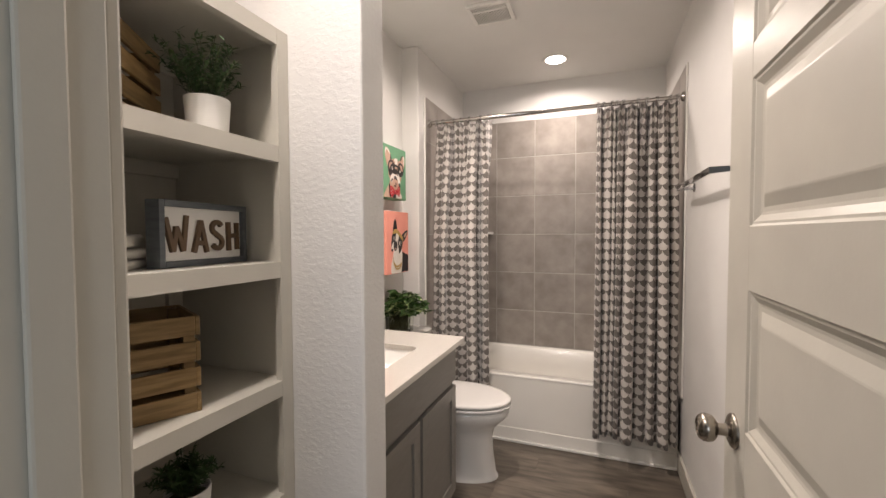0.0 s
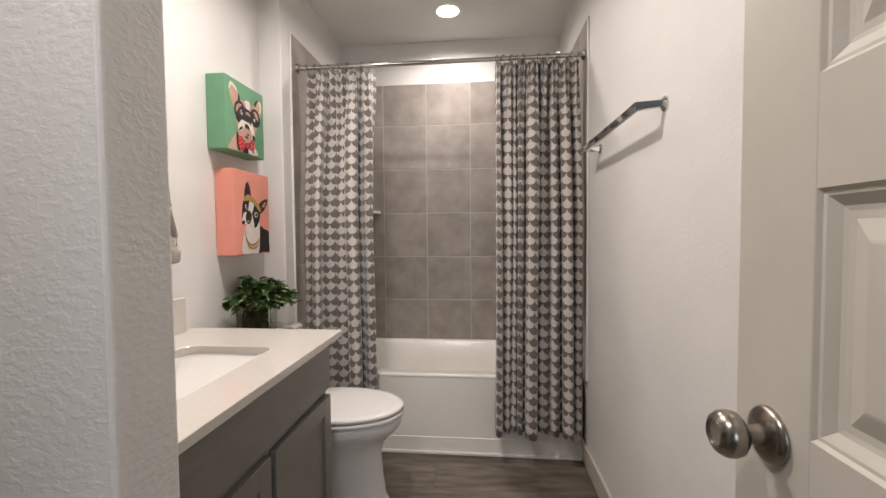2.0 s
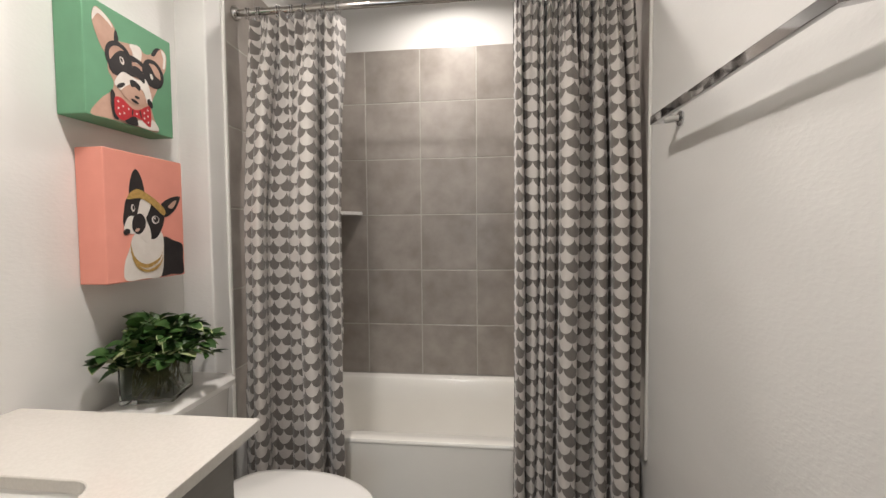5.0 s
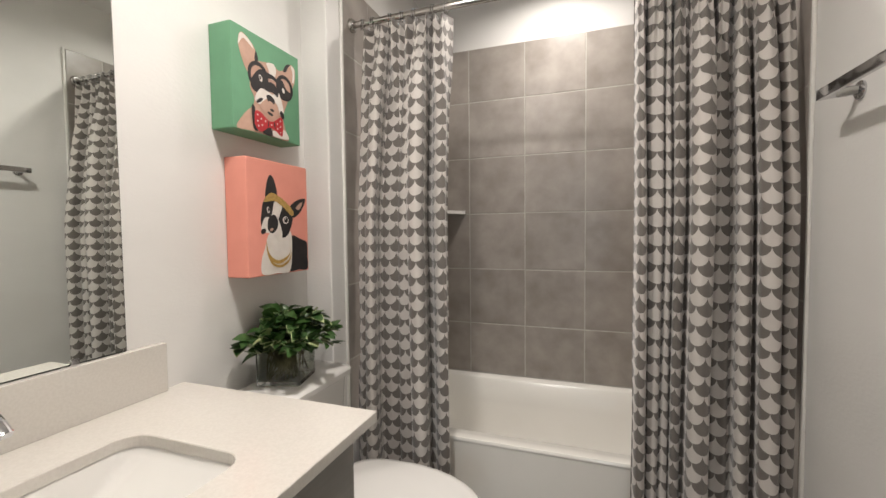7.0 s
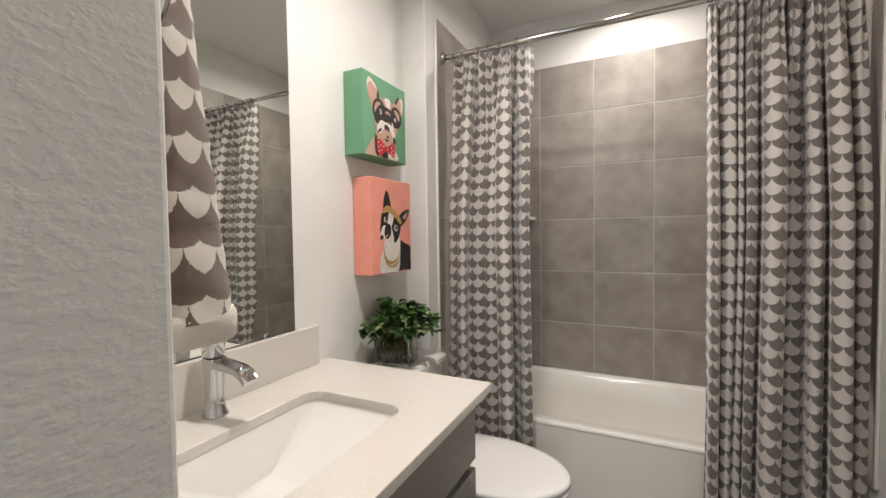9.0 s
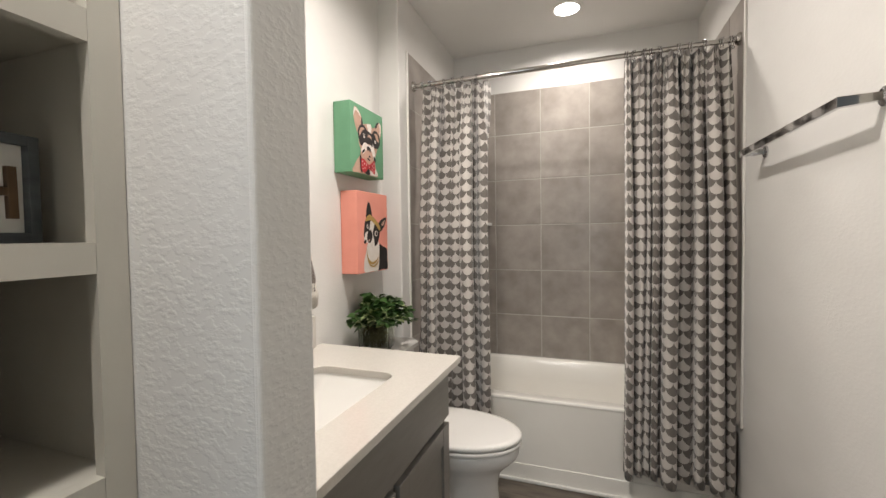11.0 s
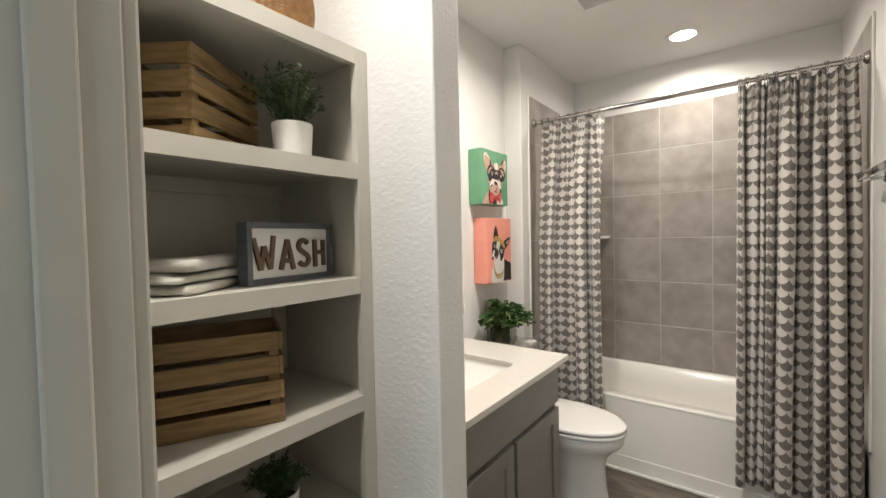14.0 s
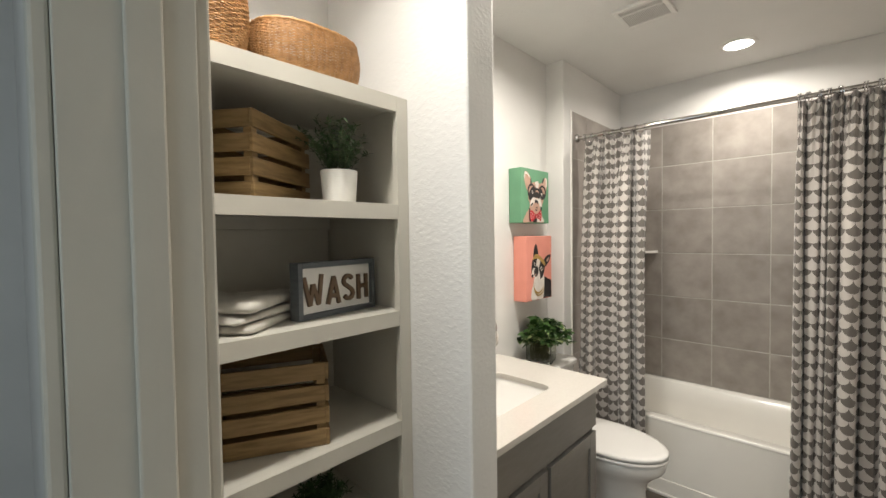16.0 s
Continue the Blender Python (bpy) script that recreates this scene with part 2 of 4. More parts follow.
def rrect(cx, cy, hx, hy, r, z, n=6):
    """A rounded rectangle, flat at height z, with 4 (n + 1) points."""
    out = []
    for sx, sy, a0 in ((1, 1, 0), (-1, 1, 90), (-1, -1, 180), (1, -1, 270)):
        for i in range(n + 1):
            a = radians(a0 + 90 * i / n)
            out.append((cx + sx * (hx - r) + r * math.cos(a), cy + sy * (hy - r) + r * math.sin(a), z))
    return out


def egg(back, front, half, z, n=40, square=2.3):
    """An elongated bowl outline along x: blunt behind, round in front."""
    out = []
    mid = back + (front - back) * 0.42
    for i in range(n):
        a = 2 * math.pi * i / n
        c, s = math.cos(a), math.sin(a)
        p = 2.0 if c > 0 else square + 0.7
        x = (abs(c) ** (2 / p)) * (1 if c > 0 else -1)
        y = (abs(s) ** (2 / p)) * (1 if s > 0 else -1)
        out.append((mid + x * (front - mid if c > 0 else mid - back), y * half, z))
    return out


def lathe(bm, profile, n=32, axis="z", m=None, caps=True):
    rings = []
    for r, h in profile:
        ring = []
        for i in range(n):
            a = 2 * math.pi * i / n
            p = Vector((r * math.cos(a), r * math.sin(a), h))
            if axis == "x":
                p = Vector((p.z, p.x, p.y))
            elif axis == "y":
                p = Vector((p.y, p.z, p.x))
            ring.append(m @ p if m is not None else p)
        rings.append(ring)
    return loft(bm, rings, caps, caps)


def tube(bm, points, r, n=8, closed=False):
    """A round bar along points; r is a number or one per point."""
    pts = [Vector(p) for p in points]
    rings = []
    up = None
    for i, p in enumerate(pts):
        a = pts[i - 1] if (i or closed) else p
        b = pts[(i + 1) % len(pts)] if (i + 1 < len(pts) or closed) else p
        d = (b - a).normalized()
        if up is None:
            up = Vector((0, 0, 1)) if abs(d.z) < 0.9 else Vector((1, 0, 0))
        side = d.cross(up).normalized()
        up = side.cross(d).normalized()
        rr = r[i] if isinstance(r, (list, tuple)) else r
        rings.append([p + rr * (math.cos(2 * math.pi * j / n) * side + math.sin(2 * math.pi * j / n) * up) for j in range(n)])
    if closed:
        rings.append(rings[0])
    return loft(bm, rings, not closed, not closed)


# ---- the shell ----
XL, XR, YB = -0.76, 0.89, 3.93          # picture wall, opposite wall, tub's end wall
AL, AR = -0.645, 0.886                  # tub alcove, between the tiles' backs
D0, D1 = 0.688, 0.818                   # the doorway's wall
HX0, HX1, HY0 = -1.7, 2.0, -1.5         # the hall outside

setting("wall_west", boxed(XL - 0.1, XL, D1, 3.0, 0, CEIL), WALL, "white textured bathroom wall")
setting("wall_alcove", boxed(XL - 0.1, AL, 3.0, YB + 0.1, 0, CEIL, bevel=0.006), WALL, "white wall returning to the tub")
setting("wall_north", boxed(AL, XR, YB, YB + 0.1, 0, CEIL), WALL, "white wall above the tub tiles")
setting("wall_east", boxed(XR, XR + 0.1, D1, YB + 0.1, 0, CEIL), WALL, "white textured bathroom wall")
setting("wall_divider", boxed(XL, -0.112, 1.46, 1.573, 0, CEIL, bevel=0.007, seg=3), WALL_ROUGH, "short textured white wall between shelves and vanity")
for name, x0, x1, z0 in (("wall_door_west", HX0, -0.02, 0), ("wall_door_east", 0.757, HX1, 0), ("wall_door_head", -0.02, 0.757, 2.075)):
    setting(name, boxed(x0, x1, D0, D1, z0, CEIL), WALL, "white wall round the doorway")
# unseen walls that close the hall; the south opening is made up for the fill
setting("wall_hall_west", boxed(HX0 - 0.1, HX0, HY0, D0, 0, CEIL), WALL, "plain white hall wall")
setting("wall_hall_east", boxed(HX1, HX1 + 0.1, HY0, D0, 0, CEIL), WALL, "plain white hall wall")
for name, x0, x1, z0, z1 in (("wall_hall_south", HX0, 0.4, 0, CEIL), ("wall_hall_south_east", 1.4, HX1, 0, CEIL), ("wall_hall_sill", 0.4, 1.4, 0, 0.9), ("wall_hall_head", 0.4, 1.4, 2.1, CEIL)):
    setting(name, boxed(x0, x1, HY0 - 0.1, HY0, z0, z1), WALL, "plain white hall wall")
ceiling = boxed(HX0 - 0.1, HX1 + 0.1, HY0 - 0.1, D1, CEIL, CEIL + 0.1)
box(ceiling, XL - 0.1, XR + 0.1, D1, YB + 0.1, CEIL, CEIL + 0.1)
setting("ceiling", ceiling, CEILING, "pale textured ceiling")
slab = boxed(HX0 - 0.1, HX1 + 0.1, HY0 - 0.1, D1, -0.1, -0.006)
box(slab, XL - 0.1, XR + 0.1, D1, YB + 0.1, -0.1, -0.006)
floor = setting("floor", slab, DARK, "grey-brown wood-look plank floor")

# baseboards
def baseboard(x0, x1, y0, y1):
    setting("baseboard", boxed(x0, x1, y0, y1, 0, 0.105, bevel=0.004), TRIM, "greige painted baseboard")


baseboard(XR - 0.014, XR, D1 + 0.02, 3.19)
baseboard(XL, XL + 0.014, 2.46, 3.0)
baseboard(XL + 0.014, AL, 2.986, 3.0)
baseboard(-0.112, -0.098, 1.46, 1.573)
baseboard(-0.32, -0.098, 1.446, 1.46)

# doorway: jambs, stops and casings
setting("door_jamb_west", boxed(-0.02, 0, D0, D1, 0, 2.055, bevel=0.002), TRIM, "greige painted door jamb")
setting("door_jamb_east", boxed(0.737, 0.757, D0, D1, 0, 2.055, bevel=0.002), TRIM, "greige painted door jamb")
setting("door_jamb_head", boxed(-0.02, 0.757, D0, D1, 2.055, 2.075, bevel=0.002), TRIM, "greige painted door head")
setting("door_stop_west", boxed(0, 0.008, 0.745, 0.782, 0, 2.044, bevel=0.003), TRIM, "greige door stop")
setting("door_stop_east", boxed(0.726, 0.737, 0.745, 0.782, 0, 2.044, bevel=0.003), TRIM, "greige door stop")
setting("door_stop_head", boxed(0.0, 0.737, 0.745, 0.782, 2.044, 2.055, bevel=0.003), TRIM, "greige door stop")
for y0, y1 in ((D0 - 0.017, D0), (D1, D1 + 0.017)):
    for x0, x1 in ((-0.064, -0.006), (0.743, 0.801)):
        setting("door_casing", boxed(x0, x1, y0, y1, 0, 2.06, bevel=0.004), TRIM, "greige flat door casing")
    setting("door_casing", boxed(-0.064, 0.801, y0, y1, 2.06, 2.118, bevel=0.004), TRIM, "greige flat door casing")


# ---- the open door ----
def frame_rings(u0, u1, v0, v1, steps):
    return [[(h, u0 + i, v0 + i), (h, u1 - i, v0 + i), (h, u1 - i, v1 - i), (h, u0 + i, v1 - i)] for i, h in steps]


door = tagged(thing("door_1", pose(0.701, 0.836, 0.012), "open greige five-panel interior door with satin knob", "door"), kind="structure")
DW, DH, TH = 0.727, 2.03, 0.035
PANELS = [(z - 0.262, z) for z in (0.476, 0.853, 1.230, 1.607, 1.93)]
STILE = 0.126
part("stile", boxed(0, TH, DW - STILE, DW, 0, DH, bevel=0.002), TRIM, door)
part("stile", boxed(0, TH, 0, STILE, 0, DH, bevel=0.002), TRIM, door)
edges = [0.0] + [v for p in PANELS for v in p] + [DH]
for z0, z1 in zip(edges[::2], edges[1::2]):
    part("rail", boxed(0, TH, STILE, DW - STILE, z0, z1), TRIM, door)
for z0, z1 in PANELS:
    bm = bmesh.new()
    for flip in (False, True):
        steps = [(0, 0.0), (0.004, 0.0035), (0.008, 0.004), (0.019, 0.0105), (0.024, 0.0115), (0.032, 0.0115), (0.052, 0.005), (0.055, 0.0045)]
        loft(bm, frame_rings(STILE, DW - STILE, z0, z1, [(i, TH - d if flip else d) for i, d in steps]), False, True)
    part("panel", bm, TRIM, door)
KY, KZ = 0.661, 0.945
rose = part("door_handle", lathe(bmesh.new(), [(0.001, 0.0), (0.0335, 0.0), (0.0335, -0.003), (0.031, -0.007), (0.022, -0.011), (0.0125, -0.013), (0.0115, -0.026), (0.0125, -0.029), (0.019, -0.032), (0.0255, -0.038), (0.0275, -0.046), (0.0265, -0.054), (0.022, -0.061), (0.0165, -0.064), (0.015, -0.0635), (0.0135, -0.0615), (0.001, -0.061)], 40, "x"),
            NICKEL, door, "satin nickel round door knob", smooth=40, at=pose(0, KY, KZ))
part("latch_plate", boxed(0.006, 0.029, DW, DW + 0.0015, KZ - 0.028, KZ + 0.028, bevel=0.0006), NICKEL, door)
for hz in (0.2, 1.0, 1.82):
    part("hinge", lathe(bmesh.new(), [(0.001, -0.045), (0.006, -0.045), (0.006, 0.045), (0.001, 0.045)], 12, "z", pose(TH + 0.006, -0.006, hz)), NICKEL, door)

# ---- tub, tile and curtain ----
ROWS_Z = [0.436, 0.721, 1.032, 1.343, 1.654, 1.966, 2.258]
COLS_X = [AL, -0.347, -0.036, 0.275, 0.586, AR]
COLS_Y = [3.1, 3.303, 3.614, 3.92]
surround = tagged(thing("tile_surround", pose(0, 0, 0), "grey square ceramic wall tiles with pale grout round the tub", "tiles"), kind="structure")
part("grout", boxed(AL, AR + 0.004, YB - 0.0092, YB, 0.43, 2.257), GROUT, surround)
part("grout", boxed(AL, AL + 0.0077, 3.101, YB - 0.0092, 0.43, 2.257), GROUT, surround)
part("grout", boxed(AR - 0.0047, AR + 0.004, 3.121, YB - 0.0092, 0.43, 2.257), GROUT, surround)
GAP = 0.0028


def tile_piece(w, h, m):
    part("tile", boxed(-w / 2 + GAP, w / 2 - GAP, -0.0085, 0, -h / 2 + GAP, h / 2 - GAP, bevel=0.0012, seg=1), TILE, surround, at=m)


for z0, z1 in zip(ROWS_Z, ROWS_Z[1:]):
    for x0, x1 in zip(COLS_X, COLS_X[1:]):
        tile_piece(x1 - x0, z1 - z0, pose((x0 + x1) / 2, YB - 0.002, (z0 + z1) / 2))
    for y0, y1 in zip(COLS_Y, COLS_Y[1:]):
        tile_piece(y1 - y0, z1 - z0, pose(AL + 0.0005, (y0 + y1) / 2, (z0 + z1) / 2, 0, 0, 90))
    for y0, y1 in zip([3.12] + COLS_Y[1:], COLS_Y[1:]):
        tile_piece(y1 - y0, z1 - z0, pose(AR + 0.0025, (y0 + y1) / 2, (z0 + z1) / 2, 0, 0, -90))
for x, s, y in ((AL, 1, 3.1), (AR + 0.004, -1, 3.12)):
    part("edge_trim", boxed(min(x, x + s * 0.010), max(x, x + s * 0.010), y - 0.012, y, 0.436, 2.262, bevel=0.003), CAULK, surround, "white bullnose edge strip")

soap = thing("corner_shelf", pose(AL + 0.008, 3.921, 1.343), "small white ceramic corner shelf on the tiles", "shelf")
bm = bmesh.new()
arc = [(0, 0)] + [(0.262 * math.cos(radians(a)), -0.2 * math.sin(radians(a))) for a in range(0, 91, 6)]
loft(bm, [[(x, y, z) for x, y in arc] for z in (0, 0.018)])
part("ledge", bm, PORCELAIN, soap)

tub = thing("bathtub", pose(0, 0, 0), "white alcove bathtub with a plain stepped apron", "bathtub")
TX, TY0, TY1, TZ = (AL + AR) / 2 + 0.001, 3.166, 3.918, 0.435
thx, tcy, thy = (AR - AL) / 2 - 0.009, (TY0 + TY1) / 2, (TY1 - TY0) / 2
rim = [rrect(TX, tcy + 0.002, thx, thy - 0.002, 0.006, TZ - 0.02), rrect(TX, tcy, thx, thy, 0.006, TZ - 0.014), rrect(TX, tcy, thx, thy, 0.006, TZ - 0.006), rrect(TX, tcy, thx - 0.004, thy - 0.004, 0.006, TZ),
       rrect(TX, tcy + 0.005, thx - 0.07, thy - 0.062, 0.09, TZ), rrect(TX, tcy + 0.005, thx - 0.079, thy - 0.07, 0.085, TZ - 0.008),
       rrect(TX, tcy + 0.005, thx - 0.1, thy - 0.085, 0.09, TZ - 0.12), rrect(TX, tcy + 0.005, thx - 0.15, thy - 0.11, 0.1, TZ - 0.30),
       rrect(TX, tcy + 0.005, thx - 0.18, thy - 0.14, 0.1, TZ - 0.335)]
part("basin", loft(bmesh.new(), rim, False, True), ACRYLIC, tub, smooth=50)
bm = boxed(TX - thx, TX + thx, TY0 + 0.0022, TY0 + 0.02, 0.0, TZ - 0.012)
part("apron", bm, ACRYLIC, tub)
part("apron_foot", boxed(TX - thx, TX + thx, TY0 - 0.003, TY0 + 0.004, 0.0, 0.092, bevel=0.002), ACRYLIC, tub)
bm = lathe(bmesh.new(), [(0.001, 0), (0.024, 0), (0.022, 0.004), (0.001, 0.005)], 24, "z", pose(TX + 0.55, tcy, TZ - 0.335))
part("drain", bm, CHROME, tub)
setting("tub_caulk_trim", boxed(AL, XR - 0.015, TY0 - 0.016, TY0 - 0.0031, 0, 0.018, bevel=0.005), CAULK, "white quarter-round along the tub")

RODY, RODZ = 3.163, 2.096
rod = thing("curtain_rod", pose(0, RODY, RODZ), "polished steel shower curtain rod between the tiled walls", "curtain rod")
part("bar", lathe(bmesh.new(), [(0.001, AL + 0.012), (0.0125, AL + 0.012), (0.0125, 0.2), (0.0112, 0.202), (0.0112, AR - 0.008), (0.001, AR - 0.008)], 20, "x"), STEEL, rod, smooth=40)
for x, s in ((AL + 0.0085, 1), (AR - 0.006, -1)):
    part("flange", lathe(bmesh.new(), [(0.001, x), (0.027, x), (0.027, x + s * 0.006), (0.02, x + s * 0.016), (0.001, x + s * 0.018)], 24, "x"), STEEL, rod, smooth=40)


def curtain(label, x0, x1, xb0, xb1, bottom, widths, setback, slant, fold, seed):
    """Gathered cloth: broad rounded lobes that overhang narrow clefts, hung on beaded hooks."""
    rng = random.Random(seed)
    base = thing("shower_curtain", pose(0, RODY, 0), label, "curtain", "shower curtains")
    folds, per, rows = len(widths), 44, 44
    top = RODZ - 0.012
    marks = [0.0]
    for w in widths:
        marks.append(marks[-1] + w / sum(widths))
    depth = [rng.uniform(0.6, 1.1) for _ in range(folds + 1)]
    drift = [0.0] + [rng.uniform(-0.22, 0.22) / folds for _ in range(1, folds)] + [0.0]
    closing = [rng.uniform(0.13, 0.185) for _ in range(folds)]
    skew = [rng.uniform(-0.1, 0.1) for _ in range(folds)]
    crease = [rng.uniform(-0.5, 0.5) for _ in range(folds)]
    ph = [rng.uniform(0, 6.28) for _ in range(6)]
    bm = bmesh.new()
    uv = bm.loops.layers.uv.new("UVMap")
    grid = []
    for j in range(rows + 1):
        d = j / rows
        full = min(1.0, d / 0.2)
        full = full * full * (3 - 2 * full)
        at = [m + dr * math.sin(2.3 * d + 1.7 * q) for q, (m, dr) in enumerate(zip(marks, drift))]
        row = []
        for k in range(folds):
            for i in range(per + (k == folds - 1)):
                f = i / per
                a = 2 * math.pi * f
                over = 0.1 * (0.3 + 0.7 * full)
                g = f + over * math.sin(2 * a) - (closing[k] + 0.03 * math.sin(3.3 * d + 2 * k)) * (0.35 + 0.65 * full) * math.sin(a) + skew[k] * full * 0.5 * (1 - math.cos(a)) * math.sin(2.6 * d + k)
                s = at[k] + (at[k + 1] - at[k]) * g
                deep = depth[k] * (1 - f) + depth[k + 1] * f
                amp = (0.016 + fold * full) * deep * min(1.0, 0.55 + 0.45 * widths[k] / 0.09)
                front = 0.5 - 0.5 * math.cos(a)
                y = -0.08 * min(1, d / 0.4) + amp * math.cos(a) + 0.0065 * crease[k] * math.sin(3 * a + 3 * d + k) * front
                y += setback[k] * front * full
                if (k == 0 and f < 0.5) or (k == folds - 1 and f > 0.5):
                    y += 0.045 * max(0.0, math.cos(a)) * min(1.0, max(0.0, (0.74 - d) / 0.1))
                pinch = max(0.0, 1 - d / 0.24) ** 1.4
                y += 0.016 * pinch * math.sin(2 * math.pi * folds * 1.9 * s + ph[4] + 2 * math.sin(8 * s + ph[1]))
                y += 0.004 * math.sin(5 * d + ph[3] + 9 * s)
                xa, xz = x0 + (x1 - x0) * s, xb0 + (xb1 - xb0) * s
                x = xa + (xz - xa) * d + slant * amp * math.cos(a) * full + 0.004 * math.sin(3.1 * d + ph[2] + 7 * s) + 0.003 * pinch * math.sin(40 * s + ph[0])
                heading = (0.012 * math.sin(2 * math.pi * folds * 0.8 * s + ph[5]) - 0.006 + 0.007 * math.cos(a)) * (1 - d) ** 10
                z = top + heading + (bottom + 0.007 * math.sin(a + ph[4]) - top) * d
                row.append(bm.verts.new((x, y, z)))
        grid.append(row)
    n = len(grid[0]) - 1
    level, ref = grid[rows * 2 // 3], [0.0]
    for a, b in zip(level, level[1:]):
        ref.append(ref[-1] + math.hypot(b.co.x - a.co.x, b.co.y - a.co.y))
    for j in range(rows):
        for i in range(n):
            f = bm.faces.new((grid[j][i], grid[j + 1][i], grid[j + 1][i + 1], grid[j][i + 1]))
            for lp, (a, b) in zip(f.loops, ((i, j), (i, j + 1), (i + 1, j + 1), (i + 1, j))):
                lp[uv].uv = (ref[a], (1 - b / rows) * (top - bottom))
    cloth = part("cloth", bm, CURTAIN, base, smooth=180)
    sol = cloth.modifiers.new("thickness", "SOLIDIFY")
    sol.thickness = 0.0012
    for q in range(folds + 1):
        x = x0 + (x1 - x0) * min(0.985, max(0.015, marks[q]))
        tilt = Matrix.Rotation(radians(rng.uniform(-22, 22)), 3, "Z")
        for side in (-0.0045, 0.0045):
            wire = [tilt @ Vector((side, 0.0185 * math.cos(a), 0.0215 * math.sin(a))) + Vector((x, 0, RODZ - 0.004)) for a in [2 * math.pi * i / 20 for i in range(20)]]
            part("ring", tube(bmesh.new(), wire, 0.0014, 6, True), CHROME, base, "thin chrome curtain ring")
            spot = tilt @ Vector((side, 0, 0)) + Vector((x, 0, RODZ + 0.0165))
            part("roller", lathe(bmesh.new(), [(0.0008, -0.0036), (0.0026, -0.0026), (0.0036, 0), (0.0026, 0.0026), (0.0008, 0.0036)], 10, "x", Matrix.Translation(spot)), CHROME, base)
        if q % 2:
            part("hook_ball", lathe(bmesh.new(), [(0.001, -0.0066), (0.0047, -0.0047), (0.0066, 0), (0.0047, 0.0047), (0.001, 0.0066)], 14, "z", pose(x, -0.026, RODZ - 0.042)), CHROME, base, "round chrome hook end", smooth=180)
    return base


curtain("grey and white scallop print shower curtain gathered by the toilet", -0.59, -0.218, -0.598, -0.204, 0.165, (0.066, 0.1, 0.066, 0.07, 0.1, 0.076), (0.03, -0.03, 0.075, 0.055, -0.045, 0.03), -0.42, 0.046, 4)
curtain("grey and white scallop print shower curtain gathered at the plain wall", 0.432, 0.855, 0.416, 0.864, 0.163, (0.06, 0.07, 0.042, 0.055, 0.125, 0.07, 0.085, 0.105, 0.065), (-0.015, 0.03, 0.05, 0.02, -0.03, 0.06, 0.02, -0.02, 0.03), 0.1, 0.03, 9)

# ---- towel bar on the plain wall ----
tbar = thing("towel_bar", pose(XR, 0, 1.569), "polished chrome flat towel bar on the white wall", "towel bar")
BY0, BY1 = 2.262, 2.918
part("rail", boxed(-0.078, -0.066, BY0, BY1, -0.0125, 0.0125, bevel=0.0015), CHROME, tbar)
for y, yw in ((BY0, 2.246), (BY1, 2.9)):
    s = 1 if y == BY0 else -1
    bm = bmesh.new()
    loft(bm, [[(-0.078, y + s * 0.0, z) for z in (-0.012, 0.012)] + [(-0.066, y + s * 0.014, z) for z in (0.012, -0.012)],
              [(-0.004, yw - 0.009, z) for z in (-0.009, 0.009)] + [(-0.004, yw + 0.009, z) for z in (0.009, -0.009)]])
    part("arm", bm, CHROME, tbar)
    part("flange", lathe(bmesh.new(), [(0.001, 0), (0.022, 0), (0.022, -0.004), (0.017, -0.008), (0.001, -0.009)], 24, "x", pose(0, yw, 0)), CHROME, tbar, smooth=40)

# ---- canvases ----
def blob(bm, cx, cz, rx, rz, turn=0, n=26, lift=0.0, wob=0.0):
    pts = []
    for i in range(n):
        a = 2 * math.pi * i / n
        k = 1 + wob * math.sin(3 * a + cx * 40)
        x, z = rx * k * math.cos(a), rz * k * math.sin(a)
        c, s = math.cos(radians(turn)), math.sin(radians(turn))
        pts.append((lift, cx + x * c - z * s, cz + x * s + z * c))
    loft(bm, [pts, [(lift + 0.0005, y, z) for _, y, z in pts]])
    return bm


def patch(bm, pts, lift=0.0):
    """A flat painted shape with rounded corners, through a closed run of points."""
    out = []
    n = len(pts)
    for i in range(n):
        p0, p1, p2, p3 = (Vector(pts[(i + k - 1) % n]) for k in range(4))
        for q in range(5):
            t = q / 5
            v = 0.5 * (2 * p1 + (p2 - p0) * t + (2 * p0 - 5 * p1 + 4 * p2 - p3) * t * t + (3 * p1 - p0 - 3 * p2 + p3) * t ** 3)
            out.append((lift, v.x, v.y))
    loft(bm, [out, [(lift + 0.0005, y, z) for _, y, z in out]])
    return bm


def canvas(label, y0, y1, z0, z1, material, shapes):
    w, h = y1 - y0, z1 - z0
    base = thing("canvas_print", pose(XL, y0, z0), label, "wall art", "canvases over the toilet")
    part("canvas", boxed(0.002, 0.085, 0, w, 0, h, bevel=0.003), material, base)
    for i, (paint, kind, *a) in enumerate(shapes):
        lift = 0.0852 + 0.00012 * i
        bm = bmesh.new()
        if kind == "o":
            cx, cz, rx, rz, turn = a
            blob(bm, cx * w, cz * h, rx * w, rz * h, turn, lift=lift)
        elif kind == "r":
            cx, cz, r, fat = a
            turns = [2 * math.pi * q / 28 for q in range(28)]
            rim = [[(x, cx * w + k * w * math.cos(t), cz * h + k * h * math.sin(t)) for t in turns] for x, k in ((lift, r + fat), (lift + 0.0005, r + fat), (lift + 0.0005, r - fat), (lift, r - fat))]
            loft(bm, rim + rim[:1], False, False)
        else:
            patch(bm, [(p * w, q * h) for p, q in a[0]], lift)
        part("painted_shape", bm, paint, base)


